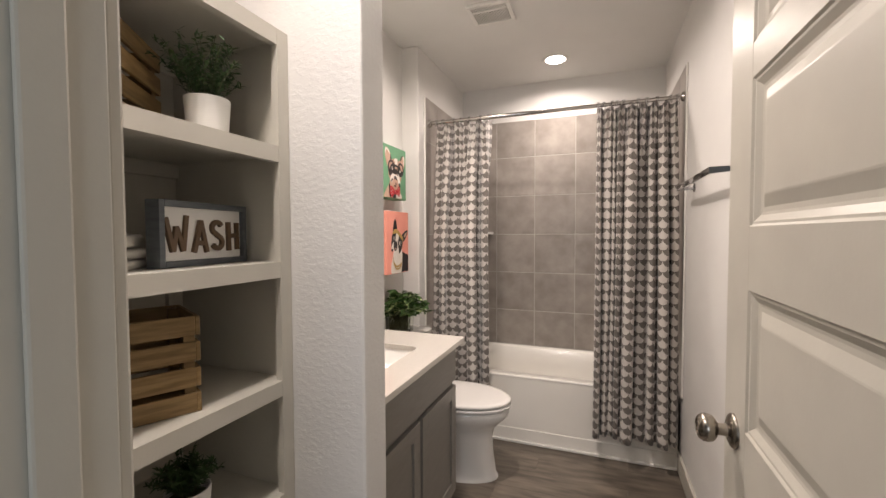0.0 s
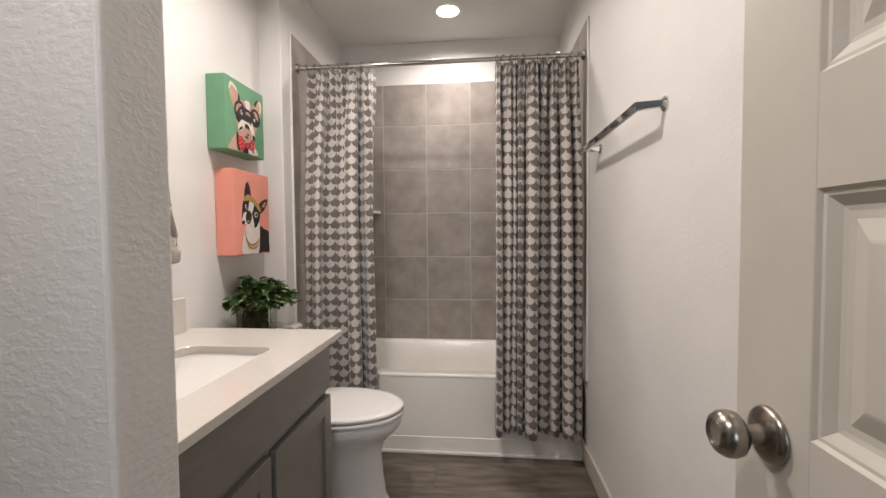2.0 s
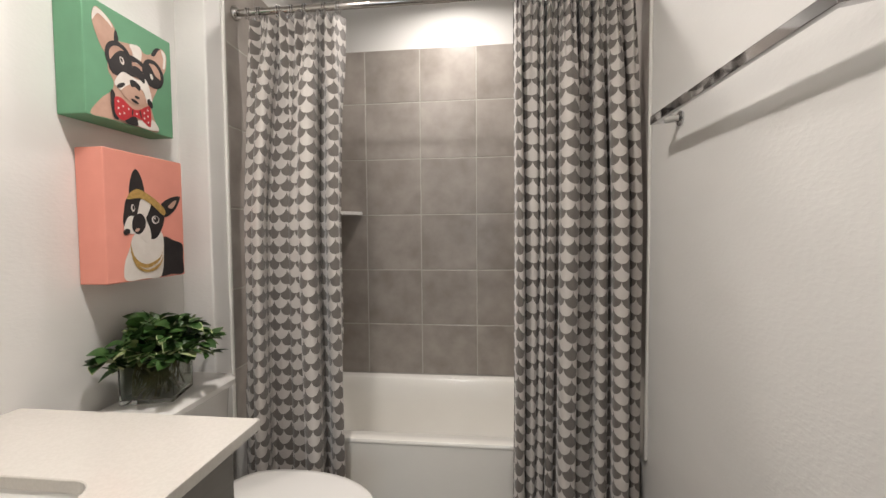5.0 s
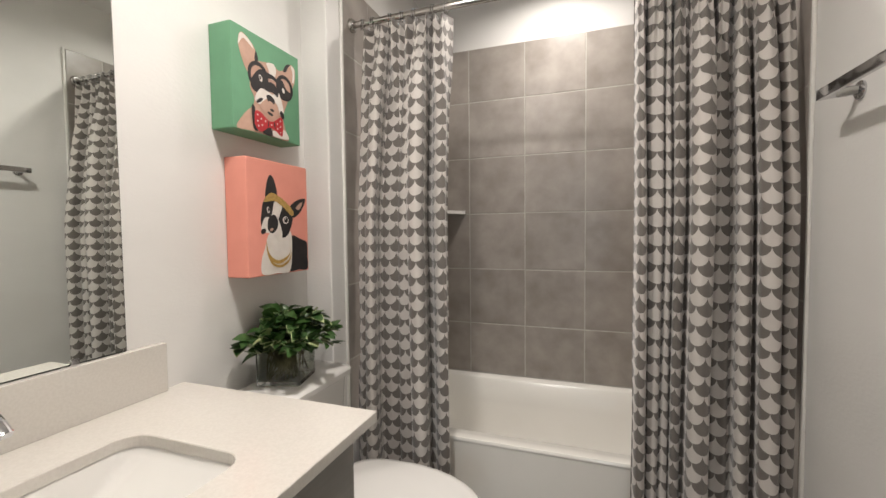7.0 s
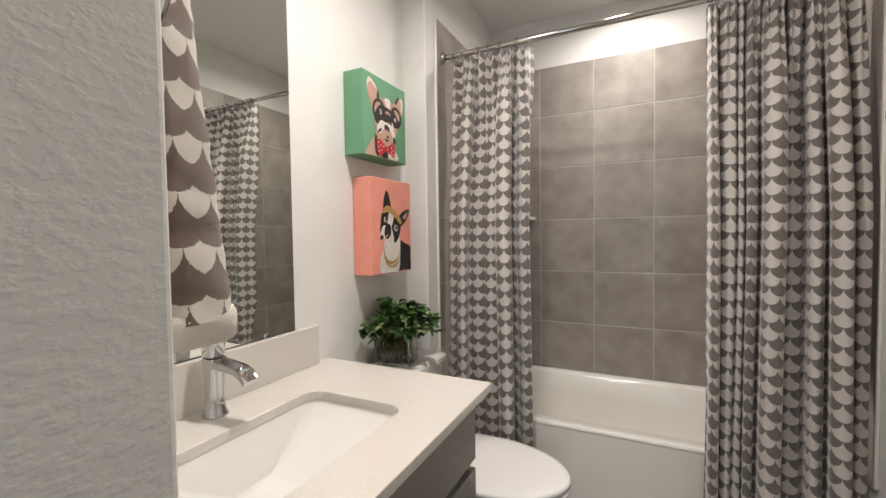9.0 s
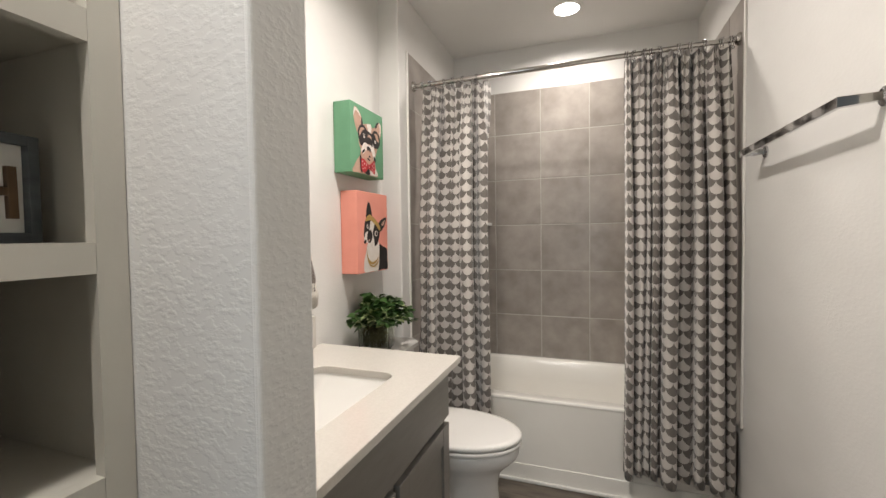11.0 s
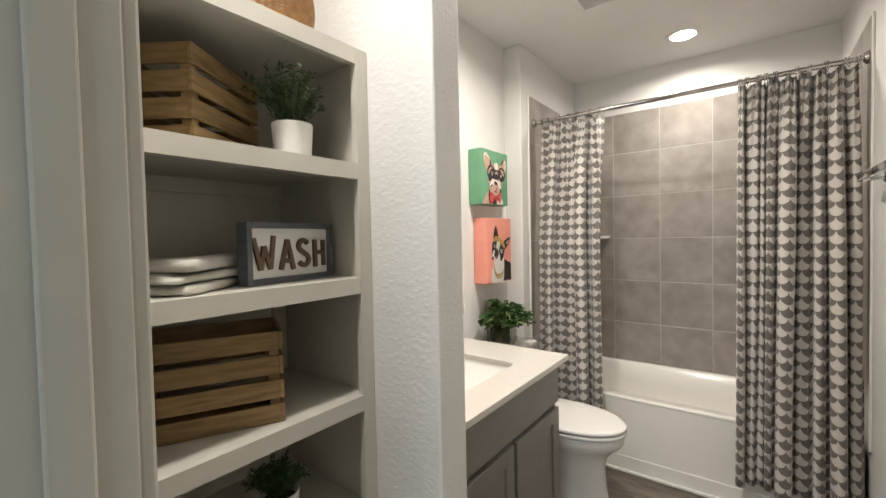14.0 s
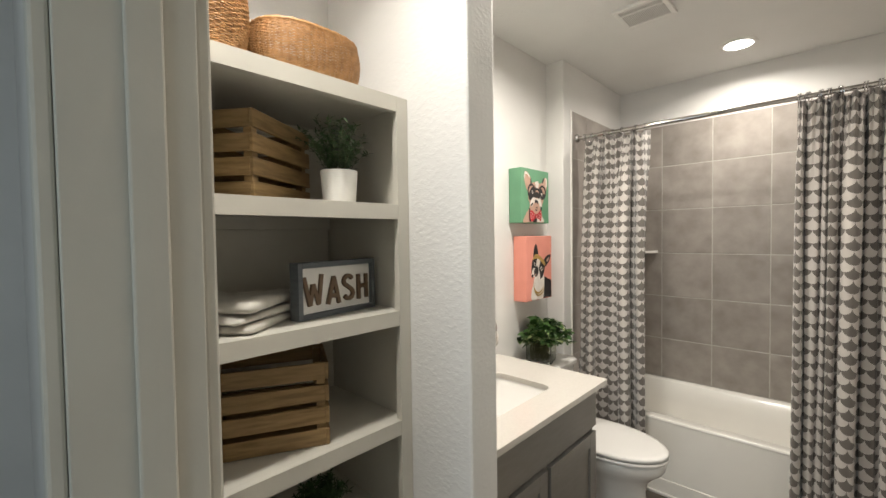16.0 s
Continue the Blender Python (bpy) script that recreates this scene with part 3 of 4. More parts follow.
canvas("green block canvas with a painted tan figure and red bow", 2.58, 2.872, 1.554, 1.857, GREEN, [
    (TAN, "p", [(0.04, 0.015), (0.15, 0.17), (0.26, 0.27), (0.28, 0.36), (0.23, 0.44), (0.22, 0.55), (0.15, 0.65), (0.09, 0.82), (0.13, 0.94), (0.26, 0.89), (0.32, 0.82), (0.34, 0.745), (0.44, 0.76), (0.57, 0.785), (0.64, 0.745),
                (0.72, 0.77), (0.77, 0.83), (0.86, 0.88), (0.93, 0.84), (0.92, 0.7), (0.86, 0.58), (0.78, 0.42), (0.71, 0.27), (0.74, 0.14), (0.79, 0.02), (0.6, 0.012), (0.4, 0.012), (0.2, 0.012)]),
    (PAPER, "p", [(0.09, 0.81), (0.12, 0.93), (0.24, 0.9), (0.29, 0.83), (0.24, 0.86), (0.15, 0.89)]),
    (INK, "p", [(0.32, 0.83), (0.35, 0.76), (0.33, 0.7), (0.3, 0.74)]),
    (PAPER, "p", [(0.86, 0.87), (0.92, 0.84), (0.91, 0.71), (0.88, 0.69), (0.89, 0.79)]),
    (INK, "p", [(0.73, 0.77), (0.78, 0.85), (0.85, 0.875), (0.81, 0.83), (0.77, 0.77)]),
    (PAPER, "p", [(0.47, 0.76), (0.58, 0.785), (0.61, 0.72), (0.57, 0.62), (0.51, 0.63), (0.5, 0.7)]),
    (INK, "p", [(0.26, 0.55), (0.36, 0.66), (0.46, 0.66), (0.49, 0.58), (0.45, 0.49), (0.32, 0.42), (0.24, 0.46)]),
    (INK, "p", [(0.64, 0.62), (0.7, 0.66), (0.77, 0.58), (0.84, 0.55), (0.8, 0.48), (0.7, 0.45), (0.63, 0.52)]),
    (INK, "r", 0.345, 0.585, 0.125, 0.02), (INK, "r", 0.745, 0.585, 0.118, 0.02),
    (INK, "p", [(0.46, 0.66), (0.55, 0.66), (0.62, 0.64), (0.62, 0.6), (0.55, 0.62), (0.47, 0.61)]),
    (PAPER, "o", 0.375, 0.575, 0.022, 0.035, 20), (INK, "o", 0.37, 0.578, 0.012, 0.02, 20), (PAPER, "o", 0.72, 0.55, 0.018, 0.028, 20),
    (PAPER, "p", [(0.29, 0.37), (0.37, 0.47), (0.46, 0.47), (0.55, 0.46), (0.64, 0.5), (0.7, 0.38), (0.71, 0.29), (0.65, 0.27), (0.61, 0.37), (0.5, 0.4), (0.38, 0.31), (0.3, 0.32)]),
    (TAN, "p", [(0.36, 0.31), (0.44, 0.38), (0.52, 0.41), (0.6, 0.36), (0.64, 0.27), (0.5, 0.22), (0.38, 0.26)]),
    (INK, "p", [(0.43, 0.51), (0.5, 0.575), (0.58, 0.57), (0.63, 0.51), (0.62, 0.45), (0.55, 0.48), (0.46, 0.47)]),
    (INK, "p", [(0.45, 0.42), (0.5, 0.44), (0.57, 0.41), (0.56, 0.36), (0.51, 0.38), (0.47, 0.37)]),
    (INK, "o", 0.35, 0.345, 0.055, 0.018, 35), (INK, "o", 0.53, 0.29, 0.03, 0.014, 0), (INK, "o", 0.5, 0.245, 0.045, 0.014, -12), (INK, "o", 0.685, 0.275, 0.03, 0.045, 25),
    (INK, "p", [(0.24, 0.27), (0.28, 0.25), (0.28, 0.14), (0.31, 0.03), (0.26, 0.04), (0.24, 0.14)]),
    (PAPER, "p", [(0.52, 0.07), (0.62, 0.09), (0.72, 0.12), (0.78, 0.03), (0.54, 0.02)]),
    (INK, "p", [(0.4, 0.09), (0.5, 0.1), (0.52, 0.02), (0.39, 0.02)]),
    (RED, "p", [(0.28, 0.22), (0.35, 0.23), (0.42, 0.19), (0.48, 0.165), (0.55, 0.18), (0.67, 0.245), (0.69, 0.14), (0.67, 0.04), (0.57, 0.085), (0.47, 0.095), (0.36, 0.03), (0.28, 0.07), (0.27, 0.14)]),
    (INK, "o", 0.465, 0.13, 0.008, 0.035, -10), (INK, "o", 0.56, 0.135, 0.008, 0.04, 10),
] + [(PAPER, "o", x, z, 0.009, 0.009, 0) for x, z in ((0.31, 0.19), (0.31, 0.13), (0.32, 0.08), (0.36, 0.16), (0.37, 0.1), (0.42, 0.15), (0.51, 0.13), (0.6, 0.16), (0.6, 0.11), (0.645, 0.2), (0.645, 0.14), (0.645, 0.08))])
canvas("coral block canvas with a painted black and white figure", 2.62, 2.902, 1.112, 1.48, PINK, [
    (INK, "p", [(0.69, 0.34), (0.84, 0.31), (0.97, 0.27), (0.975, 0.14), (0.97, 0.015), (0.8, 0.018), (0.63, 0.02), (0.66, 0.18)]),
    (PAPER, "p", [(0.2, 0.015), (0.19, 0.14), (0.25, 0.25), (0.31, 0.36), (0.46, 0.38), (0.66, 0.39), (0.69, 0.23), (0.64, 0.015), (0.44, 0.01)]),
    (INK, "p", [(0.28, 0.66), (0.29, 0.79), (0.35, 0.875), (0.42, 0.82), (0.45, 0.68)]),
    (INK, "p", [(0.66, 0.6), (0.78, 0.67), (0.93, 0.7), (0.95, 0.67), (0.86, 0.57), (0.72, 0.51)]),
    (TAN, "p", [(0.77, 0.6), (0.84, 0.645), (0.9, 0.66), (0.84, 0.59)]),
    (INK, "p", [(0.2, 0.53), (0.25, 0.65), (0.44, 0.67), (0.66, 0.6), (0.71, 0.51), (0.67, 0.41), (0.58, 0.33), (0.44, 0.34), (0.34, 0.4), (0.22, 0.41), (0.19, 0.46)]),
    (PAPER, "p", [(0.41, 0.645), (0.53, 0.615), (0.49, 0.53), (0.465, 0.49), (0.51, 0.41), (0.52, 0.33), (0.46, 0.3), (0.38, 0.36), (0.25, 0.375), (0.195, 0.41), (0.25, 0.5), (0.35, 0.52)]),
    (INK, "p", [(0.31, 0.5), (0.4, 0.53), (0.455, 0.48), (0.44, 0.41), (0.36, 0.365), (0.29, 0.41)]),
    (INK, "o", 0.225, 0.385, 0.04, 0.022, 25), (TAN, "o", 0.35, 0.4, 0.03, 0.012, 20),
    (PAPER, "o", 0.585, 0.485, 0.05, 0.034, 0), (INK, "o", 0.59, 0.487, 0.035, 0.026, 0), (PAPER, "o", 0.575, 0.497, 0.01, 0.008, 0),
    (PAPER, "o", 0.305, 0.57, 0.022, 0.028, 10), (INK, "o", 0.31, 0.572, 0.013, 0.018, 0),
    (GOLD, "p", [(0.25, 0.66), (0.3, 0.7), (0.36, 0.72), (0.43, 0.71), (0.57, 0.66), (0.715, 0.575), (0.695, 0.525), (0.54, 0.605), (0.4, 0.65), (0.25, 0.635)]),
    (GOLD, "p", [(0.26, 0.3), (0.27, 0.2), (0.34, 0.125), (0.47, 0.095), (0.62, 0.15), (0.69, 0.27), (0.63, 0.175), (0.47, 0.125), (0.36, 0.15), (0.29, 0.21)]),
    (GOLD, "p", [(0.265, 0.23), (0.29, 0.155), (0.36, 0.085), (0.49, 0.06), (0.62, 0.1), (0.68, 0.19), (0.62, 0.125), (0.49, 0.08), (0.38, 0.1), (0.31, 0.165)]),
])

# ---- toilet ----
toilet = thing("toilet", pose(XL, 2.745, 0), "white two-piece toilet with its lid closed", "toilet")
bowl = [egg(0.22, 0.70, 0.13, 0.0), egg(0.22, 0.698, 0.129, 0.012), egg(0.22, 0.688, 0.124, 0.022), egg(0.21, 0.674, 0.12, 0.13), egg(0.2, 0.668, 0.122, 0.225), egg(0.2, 0.678, 0.134, 0.275),
        egg(0.2, 0.708, 0.154, 0.31), egg(0.2, 0.738, 0.172, 0.336), egg(0.2, 0.752, 0.181, 0.352), egg(0.2, 0.758, 0.184, 0.366), egg(0.2, 0.760, 0.185, 0.394), egg(0.2, 0.754, 0.18, 0.400)]
part("bowl", loft(bmesh.new(), bowl), PORCELAIN, toilet, smooth=60)
part("bowl_shelf", loft(bmesh.new(), [rrect(0.13, 0, 0.11, 0.12, 0.03, 0.28), rrect(0.15, 0, 0.14, 0.17, 0.03, 0.36), rrect(0.15, 0, 0.14, 0.17, 0.03, 0.388)]), PORCELAIN, toilet, smooth=50)
part("seat", loft(bmesh.new(), [egg(0.29, 0.735, 0.158, 0.4005), egg(0.29, 0.735, 0.158, 0.4045), egg(0.262, 0.767, 0.186, 0.4052), egg(0.262, 0.770, 0.188, 0.408), egg(0.262, 0.770, 0.188, 0.418), egg(0.265, 0.766, 0.185, 0.4225)]), PORCELAIN, toilet, smooth=50)
part("lid", loft(bmesh.new(), [egg(0.29, 0.735, 0.158, 0.4227), egg(0.29, 0.735, 0.158, 0.427), egg(0.255, 0.766, 0.186, 0.4278), egg(0.255, 0.769, 0.188, 0.431), egg(0.255, 0.769, 0.188, 0.440), egg(0.26, 0.763, 0.183, 0.4455), egg(0.28, 0.742, 0.166, 0.4475), egg(0.33, 0.62, 0.09, 0.4485)]), PORCELAIN, toilet, smooth=50)
for y in (-0.07, 0.07):
    part("hinge_cap", boxed(0.235, 0.275, y - 0.02, y + 0.02, 0.388, 0.43, bevel=0.006), PORCELAIN, toilet)
    part("bolt_cap", lathe(bmesh.new(), [(0.016, 0), (0.016, 0.008), (0.009, 0.018), (0.001, 0.02)], 16, "z", pose(0.4, 1.75 * y, 0.0)), PORCELAIN, toilet)


def tank_ring(x0, x1, half, z, bow):
    out = []
    for px, py, _ in rrect((x0 + x1) / 2, 0, (x1 - x0) / 2, half, 0.035, z, 8):
        out.append((px + (bow * (1 - (py / half) ** 2) if px > (x0 + x1) / 2 else 0), py, z))
    return out


part("tank", loft(bmesh.new(), [tank_ring(0.03, 0.175, 0.185, 0.385, 0.012), tank_ring(0.02, 0.19, 0.205, 0.45, 0.018), tank_ring(0.012, 0.2, 0.218, 0.72, 0.025)]), PORCELAIN, toilet, smooth=50)
part("tank_lid", loft(bmesh.new(), [tank_ring(0.01, 0.208, 0.226, 0.722, 0.027), tank_ring(0.006, 0.216, 0.234, 0.728, 0.028), tank_ring(0.006, 0.216, 0.234, 0.746, 0.028), tank_ring(0.012, 0.206, 0.226, 0.755, 0.027), tank_ring(0.03, 0.18, 0.2, 0.7565, 0.02)]), PORCELAIN, toilet, smooth=40)
bm = lathe(bmesh.new(), [(0.001, 0.0), (0.014, 0.0), (0.014, 0.008), (0.001, 0.012)], 16, "x", pose(0.212, -0.15, 0.67))
box(bm, 0.222, 0.232, -0.16, -0.08, 0.662, 0.678, bevel=0.004)
part("flush_lever", bm, CHROME, toilet, "chrome flush lever")

# ---- vase with greenery on the tank ----
vase = thing("vase", pose(-0.668, 2.765, 0.7575, 0, 0, 16), "square clear glass vase of variegated green leaves", "vase with plant")
rings = [rrect(0, 0, 0.071, 0.071, 0.006, 0.0, 3), rrect(0, 0, 0.072, 0.072, 0.006, 0.137, 3), rrect(0, 0, 0.068, 0.068, 0.005, 0.137, 3), rrect(0, 0, 0.067, 0.067, 0.005, 0.012, 3)]
glass = part("glass", loft(bmesh.new(), rings), GLASS, vase)
glass.visible_shadow = False
rng = random.Random(21)
bm = bmesh.new()
for i in range(64):
    p = [Vector((rng.uniform(-0.058, 0.058), rng.uniform(-0.058, 0.058), z)) for z in (0.0145, 0.06, 0.118)]
    p[1] = (p[0] + p[2]) / 2 + Vector((rng.uniform(-0.012, 0.012), rng.uniform(-0.012, 0.012), 0))
    tube(bm, p, rng.uniform(0.0016, 0.0032), 6)
tagged(part("stem_bundle", bm, MURK, vase, "brown-green stems inside the vase", smooth=180), kind="stuff")


def leaf(bm, at, width, length, curl):
    """A pointed leaf with a folded middle, along +y of its pose."""
    rows = []
    for i in range(7):
        t = i / 6
        half = width * math.sin(math.pi * min(1, t ** 0.75 * 0.98 + 0.01)) * 0.5
        y, z = length * t, -curl * length * t * t
        rows.append([bm.verts.new(at @ Vector(p)) for p in ((-half, y, z + half * 0.35), (0, y, z), (half, y, z + half * 0.35))])
    for a, b in zip(rows, rows[1:]):
        for i in range(2):
            bm.faces.new((a[i], a[i + 1], b[i + 1], b[i]))


def leafy(parent, seed, stems, spread, height, base_z, size, keep=None):
    rng = random.Random(seed)
    green, edge, sticks = bmesh.new(), bmesh.new(), bmesh.new()
    for s in range(stems):
        ang = 2 * math.pi * (s * 0.618 % 1) + rng.uniform(-0.3, 0.3)
        out = spread * math.sqrt((s + 0.5) / stems) * rng.uniform(0.7, 1.1)
        top = height * (1 - 0.8 * (out / spread) ** 2) * rng.uniform(0.75, 1.1)
        ex, ey = out * math.cos(ang), out * math.sin(ang)
        if keep:
            ex, ey = keep(ex, ey)
        start = Vector((ex * 0.15, ey * 0.15, base_z - 0.03))
        end = Vector((ex, ey, base_z + top))
        mid = (start + end) / 2 + Vector((-ex * 0.15, -ey * 0.15, 0.04))
        pts = [start * (1 - t) ** 2 + mid * 2 * t * (1 - t) + end * t * t for t in [q / 5 for q in range(6)]]
        tube(sticks, pts, 0.0016, 5)
        for q in range(13):
            t = 0.3 + 0.7 * (q + rng.random()) / 13
            p = start * (1 - t) ** 2 + mid * 2 * t * (1 - t) + end * t * t
            m = Matrix.Translation(p) @ Euler((rng.uniform(-0.5, 1.1), rng.uniform(-0.7, 0.7), rng.uniform(0, 6.28) if q < 8 else ang - 1.57 + rng.uniform(-0.8, 0.8))).to_matrix().to_4x4()
            ln = size * rng.uniform(0.65, 1.15)
            wd = ln * rng.uniform(0.62, 0.85)
            if rng.random() < 0.25:
                leaf(edge, m @ Matrix.Translation((0, -0.001, -0.0008)), wd * 1.2, ln * 1.05, 0.2)
            leaf(green, m, wd, ln, rng.uniform(0.05, 0.3))
    tagged(part("foliage", green, LEAF, parent, "deep green leaves", smooth=180), kind="stuff")
    tagged(part("pale_foliage", edge, LEAF_EDGE, parent, "cream variegated leaf edges", smooth=180), kind="stuff")
    tagged(part("stalk", sticks, STEM, parent, smooth=180), kind="stuff")


def off_wall(x, y):
    c, s = math.cos(radians(17)), math.sin(radians(17))
    wx = x * c - y * s
    if wx < -0.05:
        return x * 0.35, y * 0.9
    return x, y


leafy(vase, 11, 58, 0.182, 0.125, 0.108, 0.049, off_wall)

# ---- vanity ----
VY0, VY1, VX = 1.575, 2.412, -0.19
vanity = thing("vanity_cabinet", pose(0, 0, 0), "grey painted shaker vanity with two doors and a plain front", "cabinet")
part("body", boxed(XL + 0.001, VX - 0.02, VY0, VY1, 0.09, 0.66), CABINET, vanity)
part("front_rail", boxed(VX - 0.04, VX - 0.02, VY0, VY1, 0.6602, 0.8188), CABINET, vanity)
for y in (VY0, VY1 - 0.018):
    part("end_panel", boxed(XL + 0.001, VX - 0.0402, y, y + 0.018, 0.6602, 0.8188), CABINET, vanity)
part("toe_kick", boxed(XL + 0.001, VX - 0.08, VY0, VY1, 0, 0.09), CABINET, vanity)
part("drawer_front", boxed(VX - 0.0195, VX, VY0 + 0.012, VY1 - 0.006, 0.648, 0.808, bevel=0.0015), CABINET, vanity, "plain false drawer front")
for y0, y1 in ((VY0 + 0.012, 1.986), (2.01, VY1 - 0.006)):
    d = part("door", boxed(VX - 0.0195, VX - 0.009, y0 + 0.01, y1 - 0.01, 0.115, 0.61), CABINET, vanity, "recessed-panel cabinet door")
    for a, b in ((y0, y0 + 0.057), (y1 - 0.057, y1)):
        part("stile", boxed(VX - 0.0194, VX, a, b, 0.105, 0.622, bevel=0.0015), CABINET, d)
    for a, b in ((0.105, 0.162), (0.565, 0.622)):
        part("rail", boxed(VX - 0.0194, VX - 0.0003, y0 + 0.057, y1 - 0.057, a, b, bevel=0.001), CABINET, d)

CZ = 0.842
SX, SY, SHX, SHY = -0.446, 2.0, 0.146, 0.222
counter = thing("countertop", pose(0, 0, 0), "cream quartz vanity top with backsplash", "countertop")
cx, cy, chx, chy = (XL - 0.163) / 2, (1.574 + 2.465) / 2, (-0.163 - XL) / 2 - 0.0005, (2.465 - 1.574) / 2
rings = [rrect(SX, SY, SHX, SHY, 0.045, CZ - 0.023, 8), rrect(cx, cy, chx, chy, 0.002, CZ - 0.023, 8), rrect(cx, cy, chx, chy, 0.002, CZ - 0.0015, 8),
         rrect(cx, cy, chx - 0.0015, chy - 0.0015, 0.002, CZ, 8), rrect(SX, SY, SHX + 0.002, SHY + 0.002, 0.047, CZ, 8), rrect(SX, SY, SHX, SHY, 0.045, CZ - 0.002, 8), rrect(SX, SY, SHX, SHY, 0.045, CZ - 0.023, 8)]
part("slab", loft(bmesh.new(), rings, False, False), QUARTZ, counter)
part("backsplash", boxed(XL + 0.0005, XL + 0.021, 1.575, 2.405, CZ, 0.968, bevel=0.0015), QUARTZ, counter)
sink = thing("sink", pose(SX, SY, 0), "white undermount rectangular porcelain sink", "sink")
rings = [rrect(0, 0, SHX + 0.02, SHY + 0.02, 0.05, 0.8185, 8), rrect(0, 0, SHX + 0.003, SHY + 0.003, 0.047, 0.8185, 8), rrect(0, 0, SHX + 0.001, SHY + 0.001, 0.046, 0.813, 8), rrect(0, 0, SHX - 0.004, SHY - 0.008, 0.040, 0.801, 8),
         rrect(0, 0, SHX - 0.014, SHY - 0.085, 0.024, 0.752, 8), rrect(0, 0, SHX - 0.026, SHY - 0.16, 0.014, 0.704, 8), rrect(0, 0, SHX - 0.036, SHY - 0.172, 0.012, 0.698, 8)]
part("basin", loft(bmesh.new(), rings, False, True), PORCELAIN, sink, smooth=28)
part("drain", lathe(bmesh.new(), [(0.001, 0.698), (0.022, 0.698), (0.021, 0.702), (0.014, 0.703), (0.001, 0.7035)], 24), CHROME, sink, smooth=40)

faucet = thing("faucet", pose(-0.688, 2.0, CZ), "chrome single-lever basin faucet with a flat curved spout", "faucet")
body = [rrect(0, 0, 0.027, 0.027, 0.024, 0.0), rrect(0, 0, 0.027, 0.027, 0.024, 0.005), rrect(0, 0, 0.023, 0.022, 0.02, 0.012), rrect(0, 0, 0.0195, 0.0185, 0.016, 0.05), rrect(0.001, 0, 0.0205, 0.0185, 0.012, 0.1), rrect(0.002, 0, 0.023, 0.0205, 0.01, 0.138)]
part("body", loft(bmesh.new(), body), CHROME, faucet, smooth=40)
bm = bmesh.new()
spout = []
for i in range(15):
    t = i / 14
    x = 0.010 + 0.118 * t
    bend = max(0.0, (t - 0.62) / 0.38)
    z = 0.128 - 0.010 * t - 0.020 * bend ** 2
    h = 0.0105 * (1 - 0.45 * t)
    wide = 0.0185 + 0.002 * t
    lean = 0.012 * bend
    spout.append([(x + lean * dz / h * 0.3, y, z + dz) for y, dz in ((-wide, -h), (wide, -h), (wide, h * 0.75), (wide - 0.003, h), (wide - 0.006, h * 0.7), (-wide + 0.006, h * 0.7), (-wide + 0.003, h), (-wide, h * 0.75))])
loft(bm, spout)
part("spout", bm, CHROME, faucet, smooth=35)
lever = [rrect(0, 0, 0.0195, 0.0175, 0.012, 0.1395), rrect(0, 0, 0.022, 0.02, 0.012, 0.145), rrect(0, 0, 0.0225, 0.0205, 0.012, 0.178), rrect(0.001, 0, 0.022, 0.02, 0.012, 0.182)]
part("cap", loft(bmesh.new(), lever), CHROME, faucet, smooth=40)
bm = bmesh.new()
loft(bm, [[(x, y, z0 + dz) for y, dz in ((-w, 0), (w, 0), (w, 0.005), (w - 0.002, 0.0065), (-w + 0.002, 0.0065), (-w, 0.005))] for x, w, z0 in ((-0.023, 0.019, 0.1825), (-0.02, 0.021, 0.1825), (0.02, 0.0225, 0.184), (0.055, 0.0225, 0.187), (0.082, 0.0215, 0.190))])
part("lever", bm, CHROME, faucet, smooth=35)

mirror = thing("wall_mirror", pose(XL, 0, 0), "frameless wall mirror above the backsplash", "mirror")
part("backing", boxed(0.0005, 0.0045, 1.58, 2.318, 0.969, 2.05), MIRROR_EDGE, mirror)
part("glass", boxed(0.0045, 0.006, 1.582, 2.316, 0.972, 2.048), MIRROR, mirror)

for y in (1.69, 2.21):
    part("clip", boxed(0.0062, 0.0105, y - 0.008, y + 0.008, 0.9685, 0.982, bevel=0.0015), CHROME, mirror, "small chrome mirror clip")

# hand towel on a ring on the divider
holder = thing("towel_ring", pose(-0.268, 1.5735, 1.60), "chrome towel ring on the short wall", "towel ring")
part("flange", lathe(bmesh.new(), [(0.001, 0), (0.024, 0), (0.022, 0.008), (0.009, 0.012), (0.008, 0.06), (0.001, 0.062)], 20, "y"), CHROME, holder, smooth=40)
part("ring", tube(bmesh.new(), [(0.066 * math.cos(a), 0.06, -0.066 + 0.066 * math.sin(a)) for a in [2 * math.pi * i / 32 for i in range(32)]], 0.0045, 8, True), CHROME, holder, smooth=180)


